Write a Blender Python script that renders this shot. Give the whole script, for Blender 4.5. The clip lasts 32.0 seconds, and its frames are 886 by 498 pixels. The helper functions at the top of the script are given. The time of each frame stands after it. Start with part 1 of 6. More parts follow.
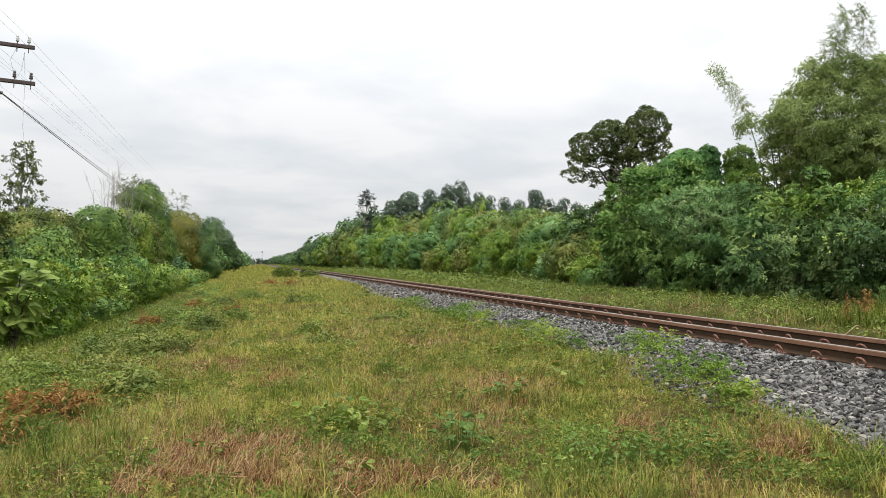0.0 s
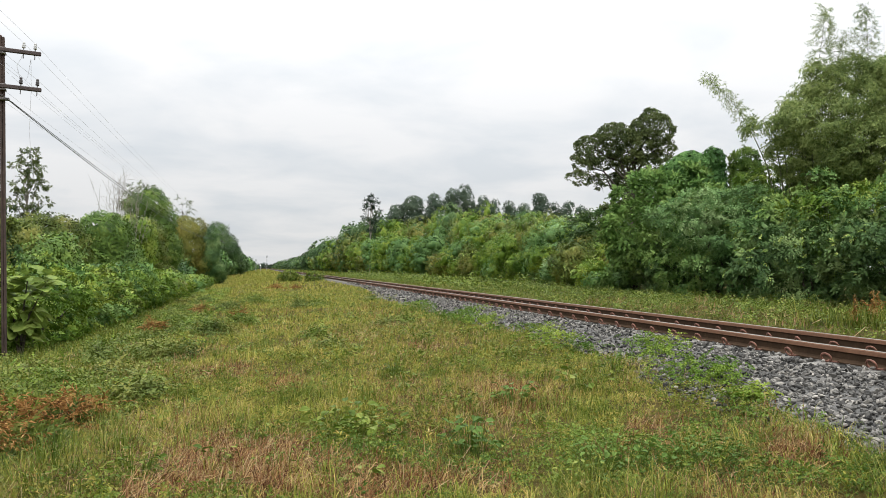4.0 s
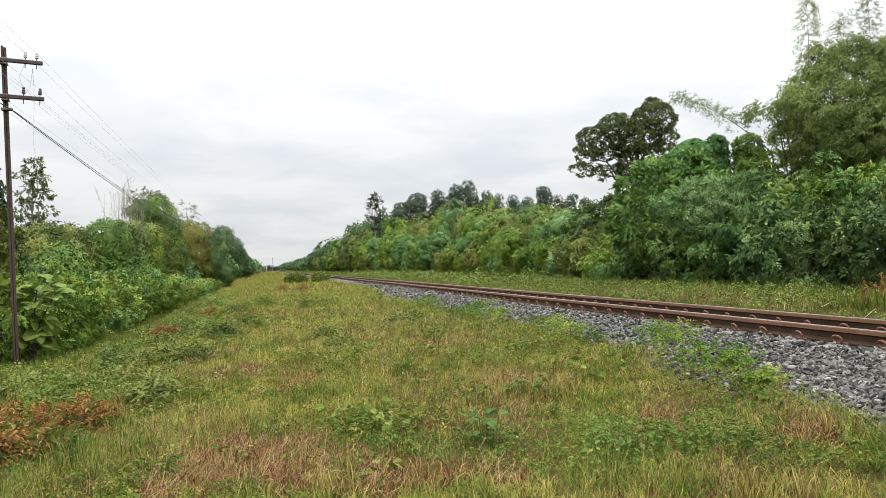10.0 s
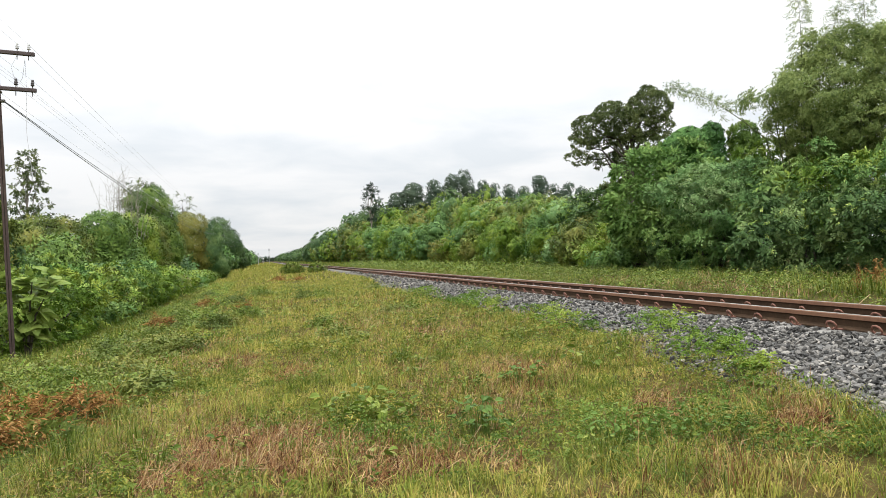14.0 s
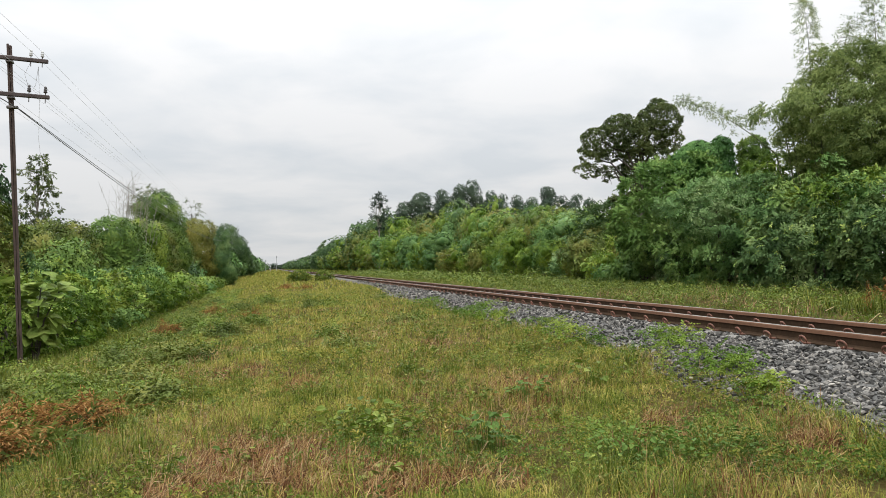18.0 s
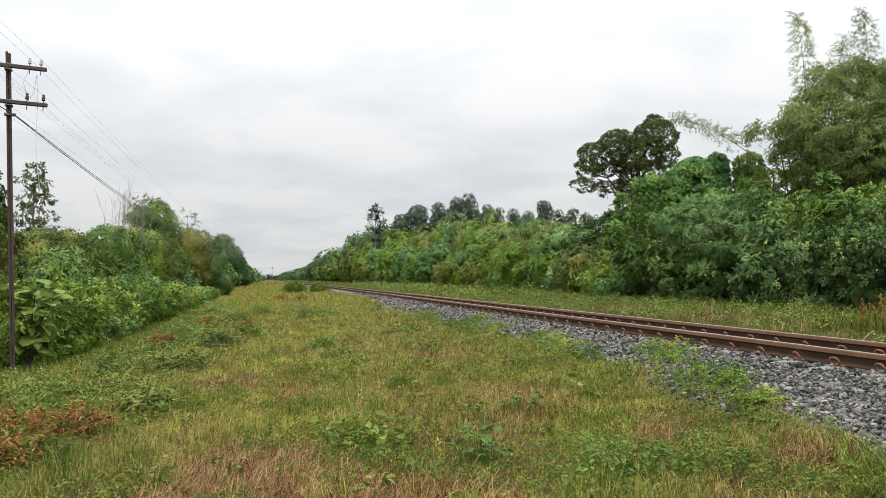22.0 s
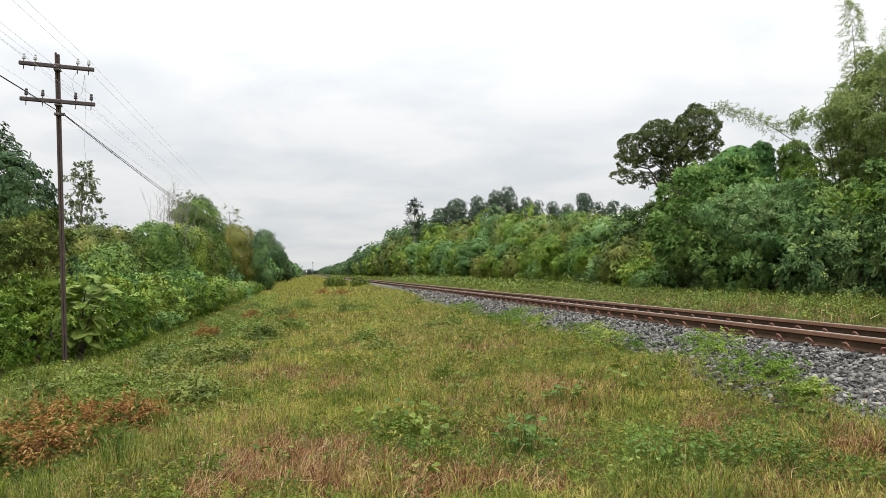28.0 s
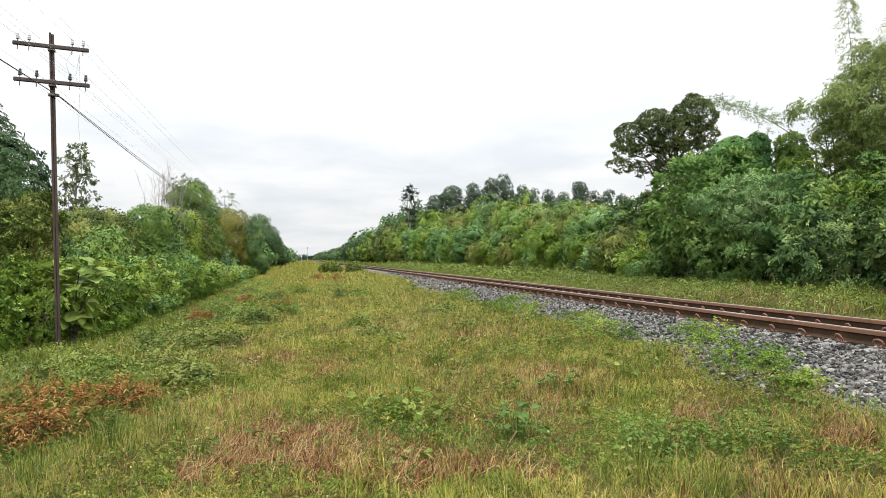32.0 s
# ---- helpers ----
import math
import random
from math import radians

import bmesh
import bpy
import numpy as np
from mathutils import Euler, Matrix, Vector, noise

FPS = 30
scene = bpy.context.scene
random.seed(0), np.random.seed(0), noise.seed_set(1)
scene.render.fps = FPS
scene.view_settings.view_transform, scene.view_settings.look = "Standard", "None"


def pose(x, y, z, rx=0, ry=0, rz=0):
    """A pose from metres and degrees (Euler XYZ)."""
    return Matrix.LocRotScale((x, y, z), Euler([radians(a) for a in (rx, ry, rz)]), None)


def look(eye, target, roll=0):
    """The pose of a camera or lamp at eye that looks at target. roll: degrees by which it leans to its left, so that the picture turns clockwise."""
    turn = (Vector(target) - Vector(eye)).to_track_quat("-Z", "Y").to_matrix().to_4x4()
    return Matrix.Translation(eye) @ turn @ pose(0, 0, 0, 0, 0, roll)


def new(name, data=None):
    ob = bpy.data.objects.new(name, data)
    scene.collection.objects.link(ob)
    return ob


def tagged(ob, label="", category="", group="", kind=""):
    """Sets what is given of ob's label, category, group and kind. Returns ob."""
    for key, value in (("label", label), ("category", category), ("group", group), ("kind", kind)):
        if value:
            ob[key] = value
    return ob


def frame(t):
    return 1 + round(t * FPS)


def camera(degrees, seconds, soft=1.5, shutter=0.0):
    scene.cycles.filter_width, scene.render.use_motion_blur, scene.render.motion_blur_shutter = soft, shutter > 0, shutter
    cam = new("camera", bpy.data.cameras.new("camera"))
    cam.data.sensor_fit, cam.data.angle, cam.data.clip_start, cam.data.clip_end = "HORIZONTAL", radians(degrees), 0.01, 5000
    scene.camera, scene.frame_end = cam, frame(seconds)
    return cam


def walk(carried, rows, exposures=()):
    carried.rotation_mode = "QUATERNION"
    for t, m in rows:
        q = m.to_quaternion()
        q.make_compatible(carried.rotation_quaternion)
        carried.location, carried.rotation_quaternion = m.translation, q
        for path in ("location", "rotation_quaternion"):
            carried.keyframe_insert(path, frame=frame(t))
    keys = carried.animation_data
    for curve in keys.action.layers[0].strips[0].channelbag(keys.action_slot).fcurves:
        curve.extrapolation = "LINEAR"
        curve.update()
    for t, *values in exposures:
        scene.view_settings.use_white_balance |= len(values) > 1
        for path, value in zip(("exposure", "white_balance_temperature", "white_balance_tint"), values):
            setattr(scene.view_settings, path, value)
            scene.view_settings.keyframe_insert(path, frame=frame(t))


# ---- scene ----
# ---- camera: held by a standing viewer beside the track ----
cam = camera(59.0, 32.0, soft=0.75)
PATH = [
    (0, pose(0.048, -0.009, 1.410, 91.27, -1.02, -13.35)),
    (0.5, pose(0.031, -0.008, 1.413, 91.36, -0.90, -13.18)),
    (1, pose(0.032, 0.001, 1.411, 91.49, -0.81, -12.97)),
    (1.5, pose(0.033, -0.003, 1.407, 91.50, -0.66, -12.86)),
    (2, pose(0.026, -0.002, 1.409, 91.50, -0.63, -12.91)),
    (2.5, pose(0.027, 0.003, 1.409, 91.50, -0.76, -12.97)),
    (3, pose(0.028, 0.005, 1.405, 91.54, -0.72, -12.98)),
    (3.5, pose(0.024, 0.009, 1.410, 91.54, -0.72, -13.03)),
    (5.5, pose(0.032, 0.023, 1.405, 91.61, -0.57, -12.71)),
    (6, pose(0.036, 0.006, 1.409, 91.63, 0.09, -12.72)),
    (6.5, pose(0.029, 0.002, 1.413, 91.61, -0.14, -12.78)),
    (7, pose(0.009, -0.005, 1.421, 92.54, -0.65, -12.78)),
    (7.5, pose(0.002, -0.002, 1.408, 93.04, -0.31, -12.71)),
    (8, pose(0.000, 0.005, 1.400, 93.08, -0.33, -12.55)),
    (8.5, pose(0.001, 0.003, 1.397, 92.84, -0.11, -12.54)),
    (9, pose(-0.001, 0.005, 1.386, 91.31, 0.14, -12.52)),
    (9.5, pose(-0.008, 0.003, 1.389, 91.29, 0.16, -12.58)),
    (10, pose(-0.005, 0.003, 1.391, 91.29, 1.11, -12.60)),
    (10.5, pose(0.004, 0.002, 1.384, 91.25, 1.45, -12.62)),
    (11, pose(-0.001, -0.002, 1.386, 91.19, 1.70, -12.65)),
    (11.5, pose(0.002, -0.004, 1.388, 91.20, 1.81, -12.68)),
    (12, pose(0.000, 0.006, 1.391, 90.95, 1.30, -12.72)),
    (12.5, pose(0.001, 0.006, 1.388, 90.86, 1.09, -12.75)),
    (13, pose(0.000, 0.001, 1.384, 90.87, 1.13, -12.79)),
    (13.5, pose(0.009, 0.001, 1.382, 90.81, 1.47, -12.82)),
    (14, pose(0.010, 0.001, 1.379, 90.54, 1.53, -12.85)),
    (14.5, pose(0.010, 0.004, 1.385, 90.54, 1.59, -12.87)),
    (16.5, pose(-0.005, 0.004, 1.391, 90.45, 1.12, -12.52)),
    (17, pose(0.002, 0.005, 1.391, 90.45, 1.12, -12.53)),
    (17.5, pose(0.010, 0.009, 1.409, 90.32, 0.98, -12.58)),
    (18, pose(0.001, 0.011, 1.415, 91.26, 0.70, -12.33)),
    (18.5, pose(0.002, 0.009, 1.417, 91.61, 0.39, -12.39)),
    (19, pose(0.006, 0.004, 1.418, 91.90, 0.41, -12.41)),
    (19.5, pose(0.001, 0.004, 1.419, 92.10, 0.48, -12.47)),
    (20, pose(0.003, 0.000, 1.417, 92.09, 0.46, -12.48)),
    (20.5, pose(0.006, 0.001, 1.417, 92.10, 0.49, -12.53)),
    (21, pose(0.003, 0.001, 1.414, 92.12, 0.50, -12.59)),
    (21.5, pose(0.005, 0.001, 1.417, 92.18, 0.55, -12.63)),
    (22, pose(0.007, -0.003, 1.410, 92.19, 0.01, -12.64)),
    (22.5, pose(-0.001, -0.009, 1.423, 92.21, 0.51, -12.73)),
    (23, pose(-0.022, -0.018, 1.424, 92.75, 1.16, -11.95)),
    (23.5, pose(-0.026, -0.010, 1.412, 92.75, 1.04, -11.80)),
    (24, pose(-0.036, -0.020, 1.414, 92.71, 0.72, -11.88)),
    (24.5, pose(-0.031, -0.009, 1.412, 92.81, 0.18, -11.97)),
    (25, pose(-0.041, -0.004, 1.400, 92.96, -0.26, -12.04)),
    (25.5, pose(-0.050, -0.003, 1.397, 92.45, -0.32, -10.94)),
    (27.5, pose(-0.025, -0.012, 1.387, 91.78, 0.32, -9.72)),
    (28, pose(-0.022, -0.015, 1.387, 91.75, 0.39, -9.78)),
    (28.5, pose(-0.021, -0.011, 1.385, 91.75, 0.38, -9.84)),
    (29, pose(-0.016, -0.003, 1.378, 91.53, 0.46, -9.86)),
    (29.5, pose(-0.015, 0.002, 1.382, 91.51, 0.01, -9.92)),
    (30, pose(-0.020, 0.008, 1.380, 91.14, -0.40, -9.97)),
    (30.5, pose(-0.023, 0.006, 1.378, 90.80, -0.49, -10.01)),
    (31, pose(-0.025, 0.000, 1.382, 90.79, -0.48, -10.08)),
    (31.5, pose(-0.024, -0.002, 1.379, 90.78, -0.44, -10.12)),
    (32, pose(-0.017, 0.001, 1.384, 90.79, -0.31, -10.15)),
]
EXPOSURES = [(0.0, 0.0), (3.0, -0.05), (5.0, -0.02), (6.0, 0.0), (7.0, -0.2), (8.0, -0.2), (9.0, 0.05), (10.0, 0.06), (11.0, 0.06), (12.0, 0.18), (14.0, 0.18), (17.0, 0.08), (18.0, -0.12), (22.0, -0.1), (23.0, -0.34), (24.0, -0.22), (25.0, -0.17), (28.0, -0.04), (29.0, 0.08), (30.0, 0.24), (32.0, 0.22)]
walk(cam, PATH, EXPOSURES)

# ---- overcast sky and a weak, wide sun ----
world = bpy.data.worlds.new("sky")
scene.world = world
world.use_nodes = True


def build_sky():
    nt = world.node_tree
    nt.nodes.clear()
    n, l = nt.nodes.new, nt.links.new
    sky = n("ShaderNodeTexSky")
    sky.sky_type, sky.sun_disc = "NISHITA", False
    sky.sun_elevation, sky.sun_rotation = radians(70), radians(193)
    tc = n("ShaderNodeTexCoord")
    sep = n("ShaderNodeSeparateXYZ")
    l(tc.outputs["Generated"], sep.inputs[0])
    up = n("ShaderNodeMath")
    up.operation, up.use_clamp = "MULTIPLY_ADD", True
    up.inputs[1].default_value, up.inputs[2].default_value = 1.0, 0.0
    l(sep.outputs["Z"], up.inputs[0])
    # flatten the cloud pattern towards the horizon, as a deck overhead is seen
    add = n("ShaderNodeMath")
    add.operation = "ADD"
    add.inputs[1].default_value = 0.16
    l(up.outputs[0], add.inputs[0])
    div = n("ShaderNodeVectorMath")
    div.operation = "DIVIDE"
    comb = n("ShaderNodeCombineXYZ")
    for k in range(3):
        l(add.outputs[0], comb.inputs[k])
    l(tc.outputs["Generated"], div.inputs[0])
    l(comb.outputs[0], div.inputs[1])
    cl = n("ShaderNodeTexNoise")
    cl.inputs["Scale"].default_value, cl.inputs["Detail"].default_value = 1.7, 6.0
    cl.inputs["Roughness"].default_value, cl.inputs["Distortion"].default_value = 0.5, 0.25
    l(div.outputs[0], cl.inputs["Vector"])
    ramp = n("ShaderNodeValToRGB")
    ramp.color_ramp.elements[0].position, ramp.color_ramp.elements[0].color = 0.36, (0.82, 0.858, 0.895, 1)
    ramp.color_ramp.elements[1].position, ramp.color_ramp.elements[1].color = 0.60, (0.985, 0.988, 0.995, 1)
    l(cl.outputs["Fac"], ramp.inputs[0])
    # an overcast dome is about three times as bright overhead as at its foot
    gain = n("ShaderNodeMapRange")
    gain.inputs["From Min"].default_value, gain.inputs["From Max"].default_value = 0.0, 1.0
    gain.inputs["To Min"].default_value, gain.inputs["To Max"].default_value = SKY_FOOT, SKY_TOP
    steep = n("ShaderNodeMath")
    steep.operation = "POWER"
    steep.inputs[1].default_value = 1.5
    l(up.outputs[0], steep.inputs[0])
    l(steep.outputs[0], gain.inputs["Value"])
    mul = n("ShaderNodeVectorMath")
    mul.operation = "SCALE"
    l(ramp.outputs[0], mul.inputs[0])
    l(gain.outputs[0], mul.inputs["Scale"])
    blue = n("ShaderNodeVectorMath")
    blue.operation = "SCALE"
    blue.inputs["Scale"].default_value = 0.1
    l(sky.outputs[0], blue.inputs[0])
    mix = n("ShaderNodeMix")
    mix.data_type = "RGBA"
    mix.inputs["Factor"].default_value = 0.06
    l(mul.outputs[0], mix.inputs["A"])
    l(blue.outputs[0], mix.inputs["B"])
    bg = n("ShaderNodeBackground")
    l(mix.outputs["Result"], bg.inputs["Color"])
    out = n("ShaderNodeOutputWorld")
    l(bg.outputs[0], out.inputs[0])


SKY_FOOT, SKY_TOP = 0.80, 3.5
build_sky()
sun_data = bpy.data.lights.new("sun", "SUN")
sun_data.energy, sun_data.angle, sun_data.color = 1.5, radians(40), (1.0, 0.98, 0.94)
sun = new("sun", sun_data)
sun.matrix_world = look((-6, -14, 58), (0, 6, 0))


# ---- materials ----
def material(name):
    m = bpy.data.materials.new(name)
    m.use_nodes = True
    nt = m.node_tree
    return m, nt, nt.nodes["Principled BSDF"]


def ramp_node(nt, stops):
    r = nt.nodes.new("ShaderNodeValToRGB")
    while len(r.color_ramp.elements) < len(stops):
        r.color_ramp.elements.new(0.5)
    for e, (p, c) in zip(r.color_ramp.elements, stops):
        e.position, e.color = p, (*c, 1)
    return r


def noise_node(nt, scale, detail=4.0, rough=0.55):
    t = nt.nodes.new("ShaderNodeTexNoise")
    t.inputs["Scale"].default_value, t.inputs["Detail"].default_value, t.inputs["Roughness"].default_value = scale, detail, rough
    g = nt.nodes.new("ShaderNodeNewGeometry")
    nt.links.new(g.outputs["Position"], t.inputs["Vector"])
    return t


def blend(nt, a, b, fac):
    """a * (1 - fac) + b * fac, for two value sockets."""
    m = nt.nodes.new("ShaderNodeMix")
    m.data_type = "FLOAT"
    m.inputs["Factor"].default_value = fac
    nt.links.new(a, m.inputs["A"])
    nt.links.new(b, m.inputs["B"])
    return m.outputs["Result"]


def leaf_material(name, stops, patch=0.6, shine=0.5, through_light=0.35, wild=0.45, crinkle=0.0):
    """Leaves: each its own tone, drifting from branch to branch, and partly lit through."""
    m, nt, bsdf = material(name)
    geo = nt.nodes.new("ShaderNodeNewGeometry")
    big = noise_node(nt, patch, 3.0)
    stretch = nt.nodes.new("ShaderNodeMapRange")
    stretch.inputs["From Min"].default_value, stretch.inputs["From Max"].default_value = 0.3, 0.7
    nt.links.new(big.outputs["Fac"], stretch.inputs["Value"])
    val = blend(nt, stretch.outputs[0], geo.outputs["Random Per Island"], wild)
    r = ramp_node(nt, stops)
    nt.links.new(val, r.inputs[0])
    nt.links.new(r.outputs[0], bsdf.inputs["Base Color"])
    bsdf.inputs["Roughness"].default_value = shine
    bsdf.inputs["Specular IOR Level"].default_value = 0.13
    tr = nt.nodes.new("ShaderNodeBsdfTranslucent")
    if crinkle:
        bp = nt.nodes.new("ShaderNodeBump")
        bp.inputs["Strength"].default_value, bp.inputs["Distance"].default_value = crinkle, 0.03
        nt.links.new(noise_node(nt, 16.0, 3.0).outputs["Fac"], bp.inputs["Height"])
        nt.links.new(bp.outputs[0], bsdf.inputs["Normal"])
        nt.links.new(bp.outputs[0], tr.inputs["Normal"])
    nt.links.new(r.outputs[0], tr.inputs["Color"])
    mix = nt.nodes.new("ShaderNodeMixShader")
    mix.inputs[0].default_value = through_light
    nt.links.new(bsdf.outputs[0], mix.inputs[1])
    nt.links.new(tr.outputs[0], mix.inputs[2])
    nt.links.new(mix.outputs[0], nt.nodes["Material Output"].inputs["Surface"])
    return m


def rough_material(name, stops, scale, rough=0.85, bump=0.3, bump_scale=None, metal=0.0, island=0.0, fine=0.4, tall=0.02):
    """A mineral, wooden or rusty surface: two scales of tone and a fine relief."""
    m, nt, bsdf = material(name)
    a, b = noise_node(nt, scale, 5.0), noise_node(nt, scale * 9.0, 3.0)
    val = blend(nt, a.outputs["Fac"], b.outputs["Fac"], fine)
    if island:
        geo = nt.nodes.new("ShaderNodeNewGeometry")
        info = nt.nodes.new("ShaderNodeObjectInfo")
        both = nt.nodes.new("ShaderNodeMath")
        both.operation = "ADD"
        nt.links.new(geo.outputs["Random Per Island"], both.inputs[0])
        nt.links.new(info.outputs["Random"], both.inputs[1])
        wrap = nt.nodes.new("ShaderNodeMath")
        wrap.operation = "FRACT"
        nt.links.new(both.outputs[0], wrap.inputs[0])
        val = blend(nt, val, wrap.outputs[0], island)
    r = ramp_node(nt, stops)
    nt.links.new(val, r.inputs[0])
    nt.links.new(r.outputs[0], bsdf.inputs["Base Color"])
    bsdf.inputs["Roughness"].default_value, bsdf.inputs["Metallic"].default_value = rough, metal
    bsdf.inputs["Specular IOR Level"].default_value = 0.08 if rough > 0.9 else 0.4
    bp = nt.nodes.new("ShaderNodeBump")
    bp.inputs["Strength"].default_value, bp.inputs["Distance"].default_value = bump, tall
    c = noise_node(nt, bump_scale or scale * 6, 4.0)
    nt.links.new(c.outputs["Fac"], bp.inputs["Height"])
    nt.links.new(bp.outputs[0], bsdf.inputs["Normal"])
    return m


GRASS = leaf_material("grass_blades", [(0.1, (0.045, 0.078, 0.01)), (0.3, (0.135, 0.185, 0.022)), (0.5, (0.255, 0.27, 0.045)), (0.67, (0.375, 0.33, 0.072)), (0.8, (0.48, 0.355, 0.11)), (0.95, (0.58, 0.47, 0.21))], 3.6, 0.6, 0.15, 0.4)
STRAW = leaf_material("fallen_straw", [(0.15, (0.12, 0.06, 0.032)), (0.5, (0.26, 0.155, 0.08)), (0.9, (0.50, 0.37, 0.21))], 2.0, 0.75, 0.1, 0.75)
GRASS_GREEN = leaf_material("lush_grass_blades", [(0.2, (0.045, 0.08, 0.01)), (0.5, (0.13, 0.17, 0.025)), (0.8, (0.255, 0.25, 0.05)), (0.97, (0.38, 0.31, 0.12))], 2.5, 0.45, 0.2, 0.5)
GRASS_DEAD = leaf_material("dead_grass_blades", [(0.1, (0.045, 0.017, 0.009)), (0.35, (0.15, 0.058, 0.024)), (0.6, (0.28, 0.145, 0.058)), (0.92, (0.52, 0.37, 0.17))], 4.0, 0.75, 0.12, 0.75)
LEAF_DOME = leaf_material("vivid_creeper_leaves", [(0.15, (0.036, 0.098, 0.024)), (0.5, (0.078, 0.178, 0.044)), (0.85, (0.142, 0.272, 0.076))], 0.9, 0.5, 0.15, 0.3)
# light from above put into leaf colour, for tips that face up
LEAF_LIT_TIP = leaf_material("sunlit_tip_leaves", [(0.15, (0.17, 0.27, 0.05)), (0.5, (0.27, 0.38, 0.08)), (0.85, (0.42, 0.48, 0.13))], 0.6, 0.5, 0.2, 0.7)
WEED = leaf_material("weed_leaves", [(0.2, (0.065, 0.11, 0.014)), (0.55, (0.14, 0.195, 0.027)), (0.9, (0.29, 0.32, 0.075))], 3.0, 0.45, 0.2, 0.5)
FERN_DEAD = leaf_material("withered_fern", [(0.12, (0.05, 0.022, 0.01)), (0.4, (0.21, 0.10, 0.03)), (0.7, (0.41, 0.22, 0.075)), (0.92, (0.56, 0.38, 0.17))], 4.0, 0.75, 0.12, 0.6)
LEAF_DEEP = leaf_material("deep_green_leaves", [(0.15, (0.04, 0.088, 0.026)), (0.5, (0.095, 0.168, 0.05)), (0.85, (0.21, 0.29, 0.098))], 0.9, 0.45, 0.13, 0.2)
LEAF_MID = leaf_material("mid_green_leaves", [(0.15, (0.055, 0.13, 0.034)), (0.5, (0.12, 0.23, 0.06)), (0.85, (0.24, 0.36, 0.11))], 0.9, 0.45, 0.16, 0.2)
LEAF_LIME = leaf_material("yellow_green_leaves", [(0.15, (0.055, 0.115, 0.013)), (0.5, (0.13, 0.215, 0.025)), (0.85, (0.28, 0.34, 0.05))], 0.9, 0.45, 0.18, 0.2)
LEAF_OLIVE = leaf_material("olive_leaves", [(0.15, (0.055, 0.085, 0.016)), (0.5, (0.12, 0.158, 0.03)), (0.85, (0.235, 0.235, 0.056))], 0.9, 0.5, 0.17, 0.2)
# blue-green foliage, its colour raised for the pale sky sheen on the sprays
LEAF_BLUE = leaf_material("blue_green_sheen_leaves", [(0.15, (0.085, 0.175, 0.055)), (0.5, (0.175, 0.305, 0.10)), (0.85, (0.33, 0.44, 0.19))], 0.9, 0.45, 0.13, 0.3)
LEAF_GOLD = leaf_material("gold_brown_leaves", [(0.15, (0.09, 0.11, 0.02)), (0.5, (0.175, 0.185, 0.036)), (0.85, (0.30, 0.26, 0.058))], 0.5, 0.5, 0.17)
LEAF_DARK = leaf_material("dark_tree_leaves", [(0.15, (0.06, 0.09, 0.034)), (0.5, (0.13, 0.168, 0.06)), (0.85, (0.21, 0.25, 0.085))], 0.8, 0.45, 0.2, 0.35)
# haze of the distance mixed into the leaf colour as a bluish grey
LEAF_HAZED = leaf_material("hazed_far_leaves", [(0.15, (0.035, 0.06, 0.042)), (0.5, (0.055, 0.085, 0.055)), (0.85, (0.09, 0.12, 0.07))], 0.1, 0.7, 0.09)
LEAF_GROVE = leaf_material("bamboo_leaves", [(0.15, (0.10, 0.15, 0.042)), (0.5, (0.20, 0.262, 0.075)), (0.85, (0.36, 0.42, 0.145))], 0.5, 0.5, 0.45, 0.6)
LEAF_VINE = leaf_material("creeper_leaves", [(0.15, (0.05, 0.10, 0.018)), (0.5, (0.105, 0.18, 0.032)), (0.85, (0.2, 0.28, 0.055))], 0.9, 0.5, 0.15, 0.2)
LEAF_FRESH = leaf_material("fresh_green_leaves", [(0.15, (0.08, 0.165, 0.036)), (0.5, (0.165, 0.285, 0.066)), (0.85, (0.30, 0.41, 0.12))], 0.9, 0.45, 0.18, 0.3)
LEAF_SOFT = leaf_material("soft_green_leaves", [(0.15, (0.05, 0.12, 0.034)), (0.5, (0.095, 0.185, 0.052)), (0.85, (0.17, 0.27, 0.08))], 0.6, 0.55, 0.16, 0.2)
LEAF_WOODS = leaf_material("woodland_leaves", [(0.15, (0.03, 0.07, 0.025)), (0.5, (0.065, 0.12, 0.04)), (0.85, (0.12, 0.18, 0.06))], 0.3, 0.5, 0.12)
BARK = rough_material("bark", [(0.3, (0.03, 0.025, 0.018)), (0.7, (0.09, 0.075, 0.055))], 6.0, 0.9, 0.5)
BARK_PALE = rough_material("pale_bark", [(0.3, (0.16, 0.14, 0.11)), (0.7, (0.34, 0.31, 0.26))], 6.0, 0.9, 0.4)
CULM = rough_material("bamboo_culm", [(0.3, (0.06, 0.08, 0.025)), (0.7, (0.13, 0.14, 0.055))], 4.0, 0.6, 0.2)
SOIL = rough_material("soil_and_thatch", [(0.3, (0.032, 0.026, 0.008)), (0.5, (0.07, 0.055, 0.016)), (0.72, (0.14, 0.095, 0.035))], 1.2, 0.97, 0.8, 25.0, tall=0.05)
BALLAST = rough_material("ballast_bed", [(0.35, (0.045, 0.043, 0.04)), (0.65, (0.17, 0.165, 0.155))], 7.0, 0.9, 1.0, 14.0, tall=0.06)
STONE = rough_material("crushed_stone", [(0.18, (0.026, 0.025, 0.023)), (0.42, (0.082, 0.078, 0.071)), (0.68, (0.17, 0.16, 0.145)), (0.9, (0.38, 0.35, 0.305))], 5.0, 0.85, 0.6, 60.0, island=0.7, tall=0.008)
CONCRETE = rough_material("sleeper_concrete", [(0.3, (0.15, 0.14, 0.125)), (0.7, (0.30, 0.285, 0.26))], 3.0, 0.9, 0.4, 40.0, tall=0.006)
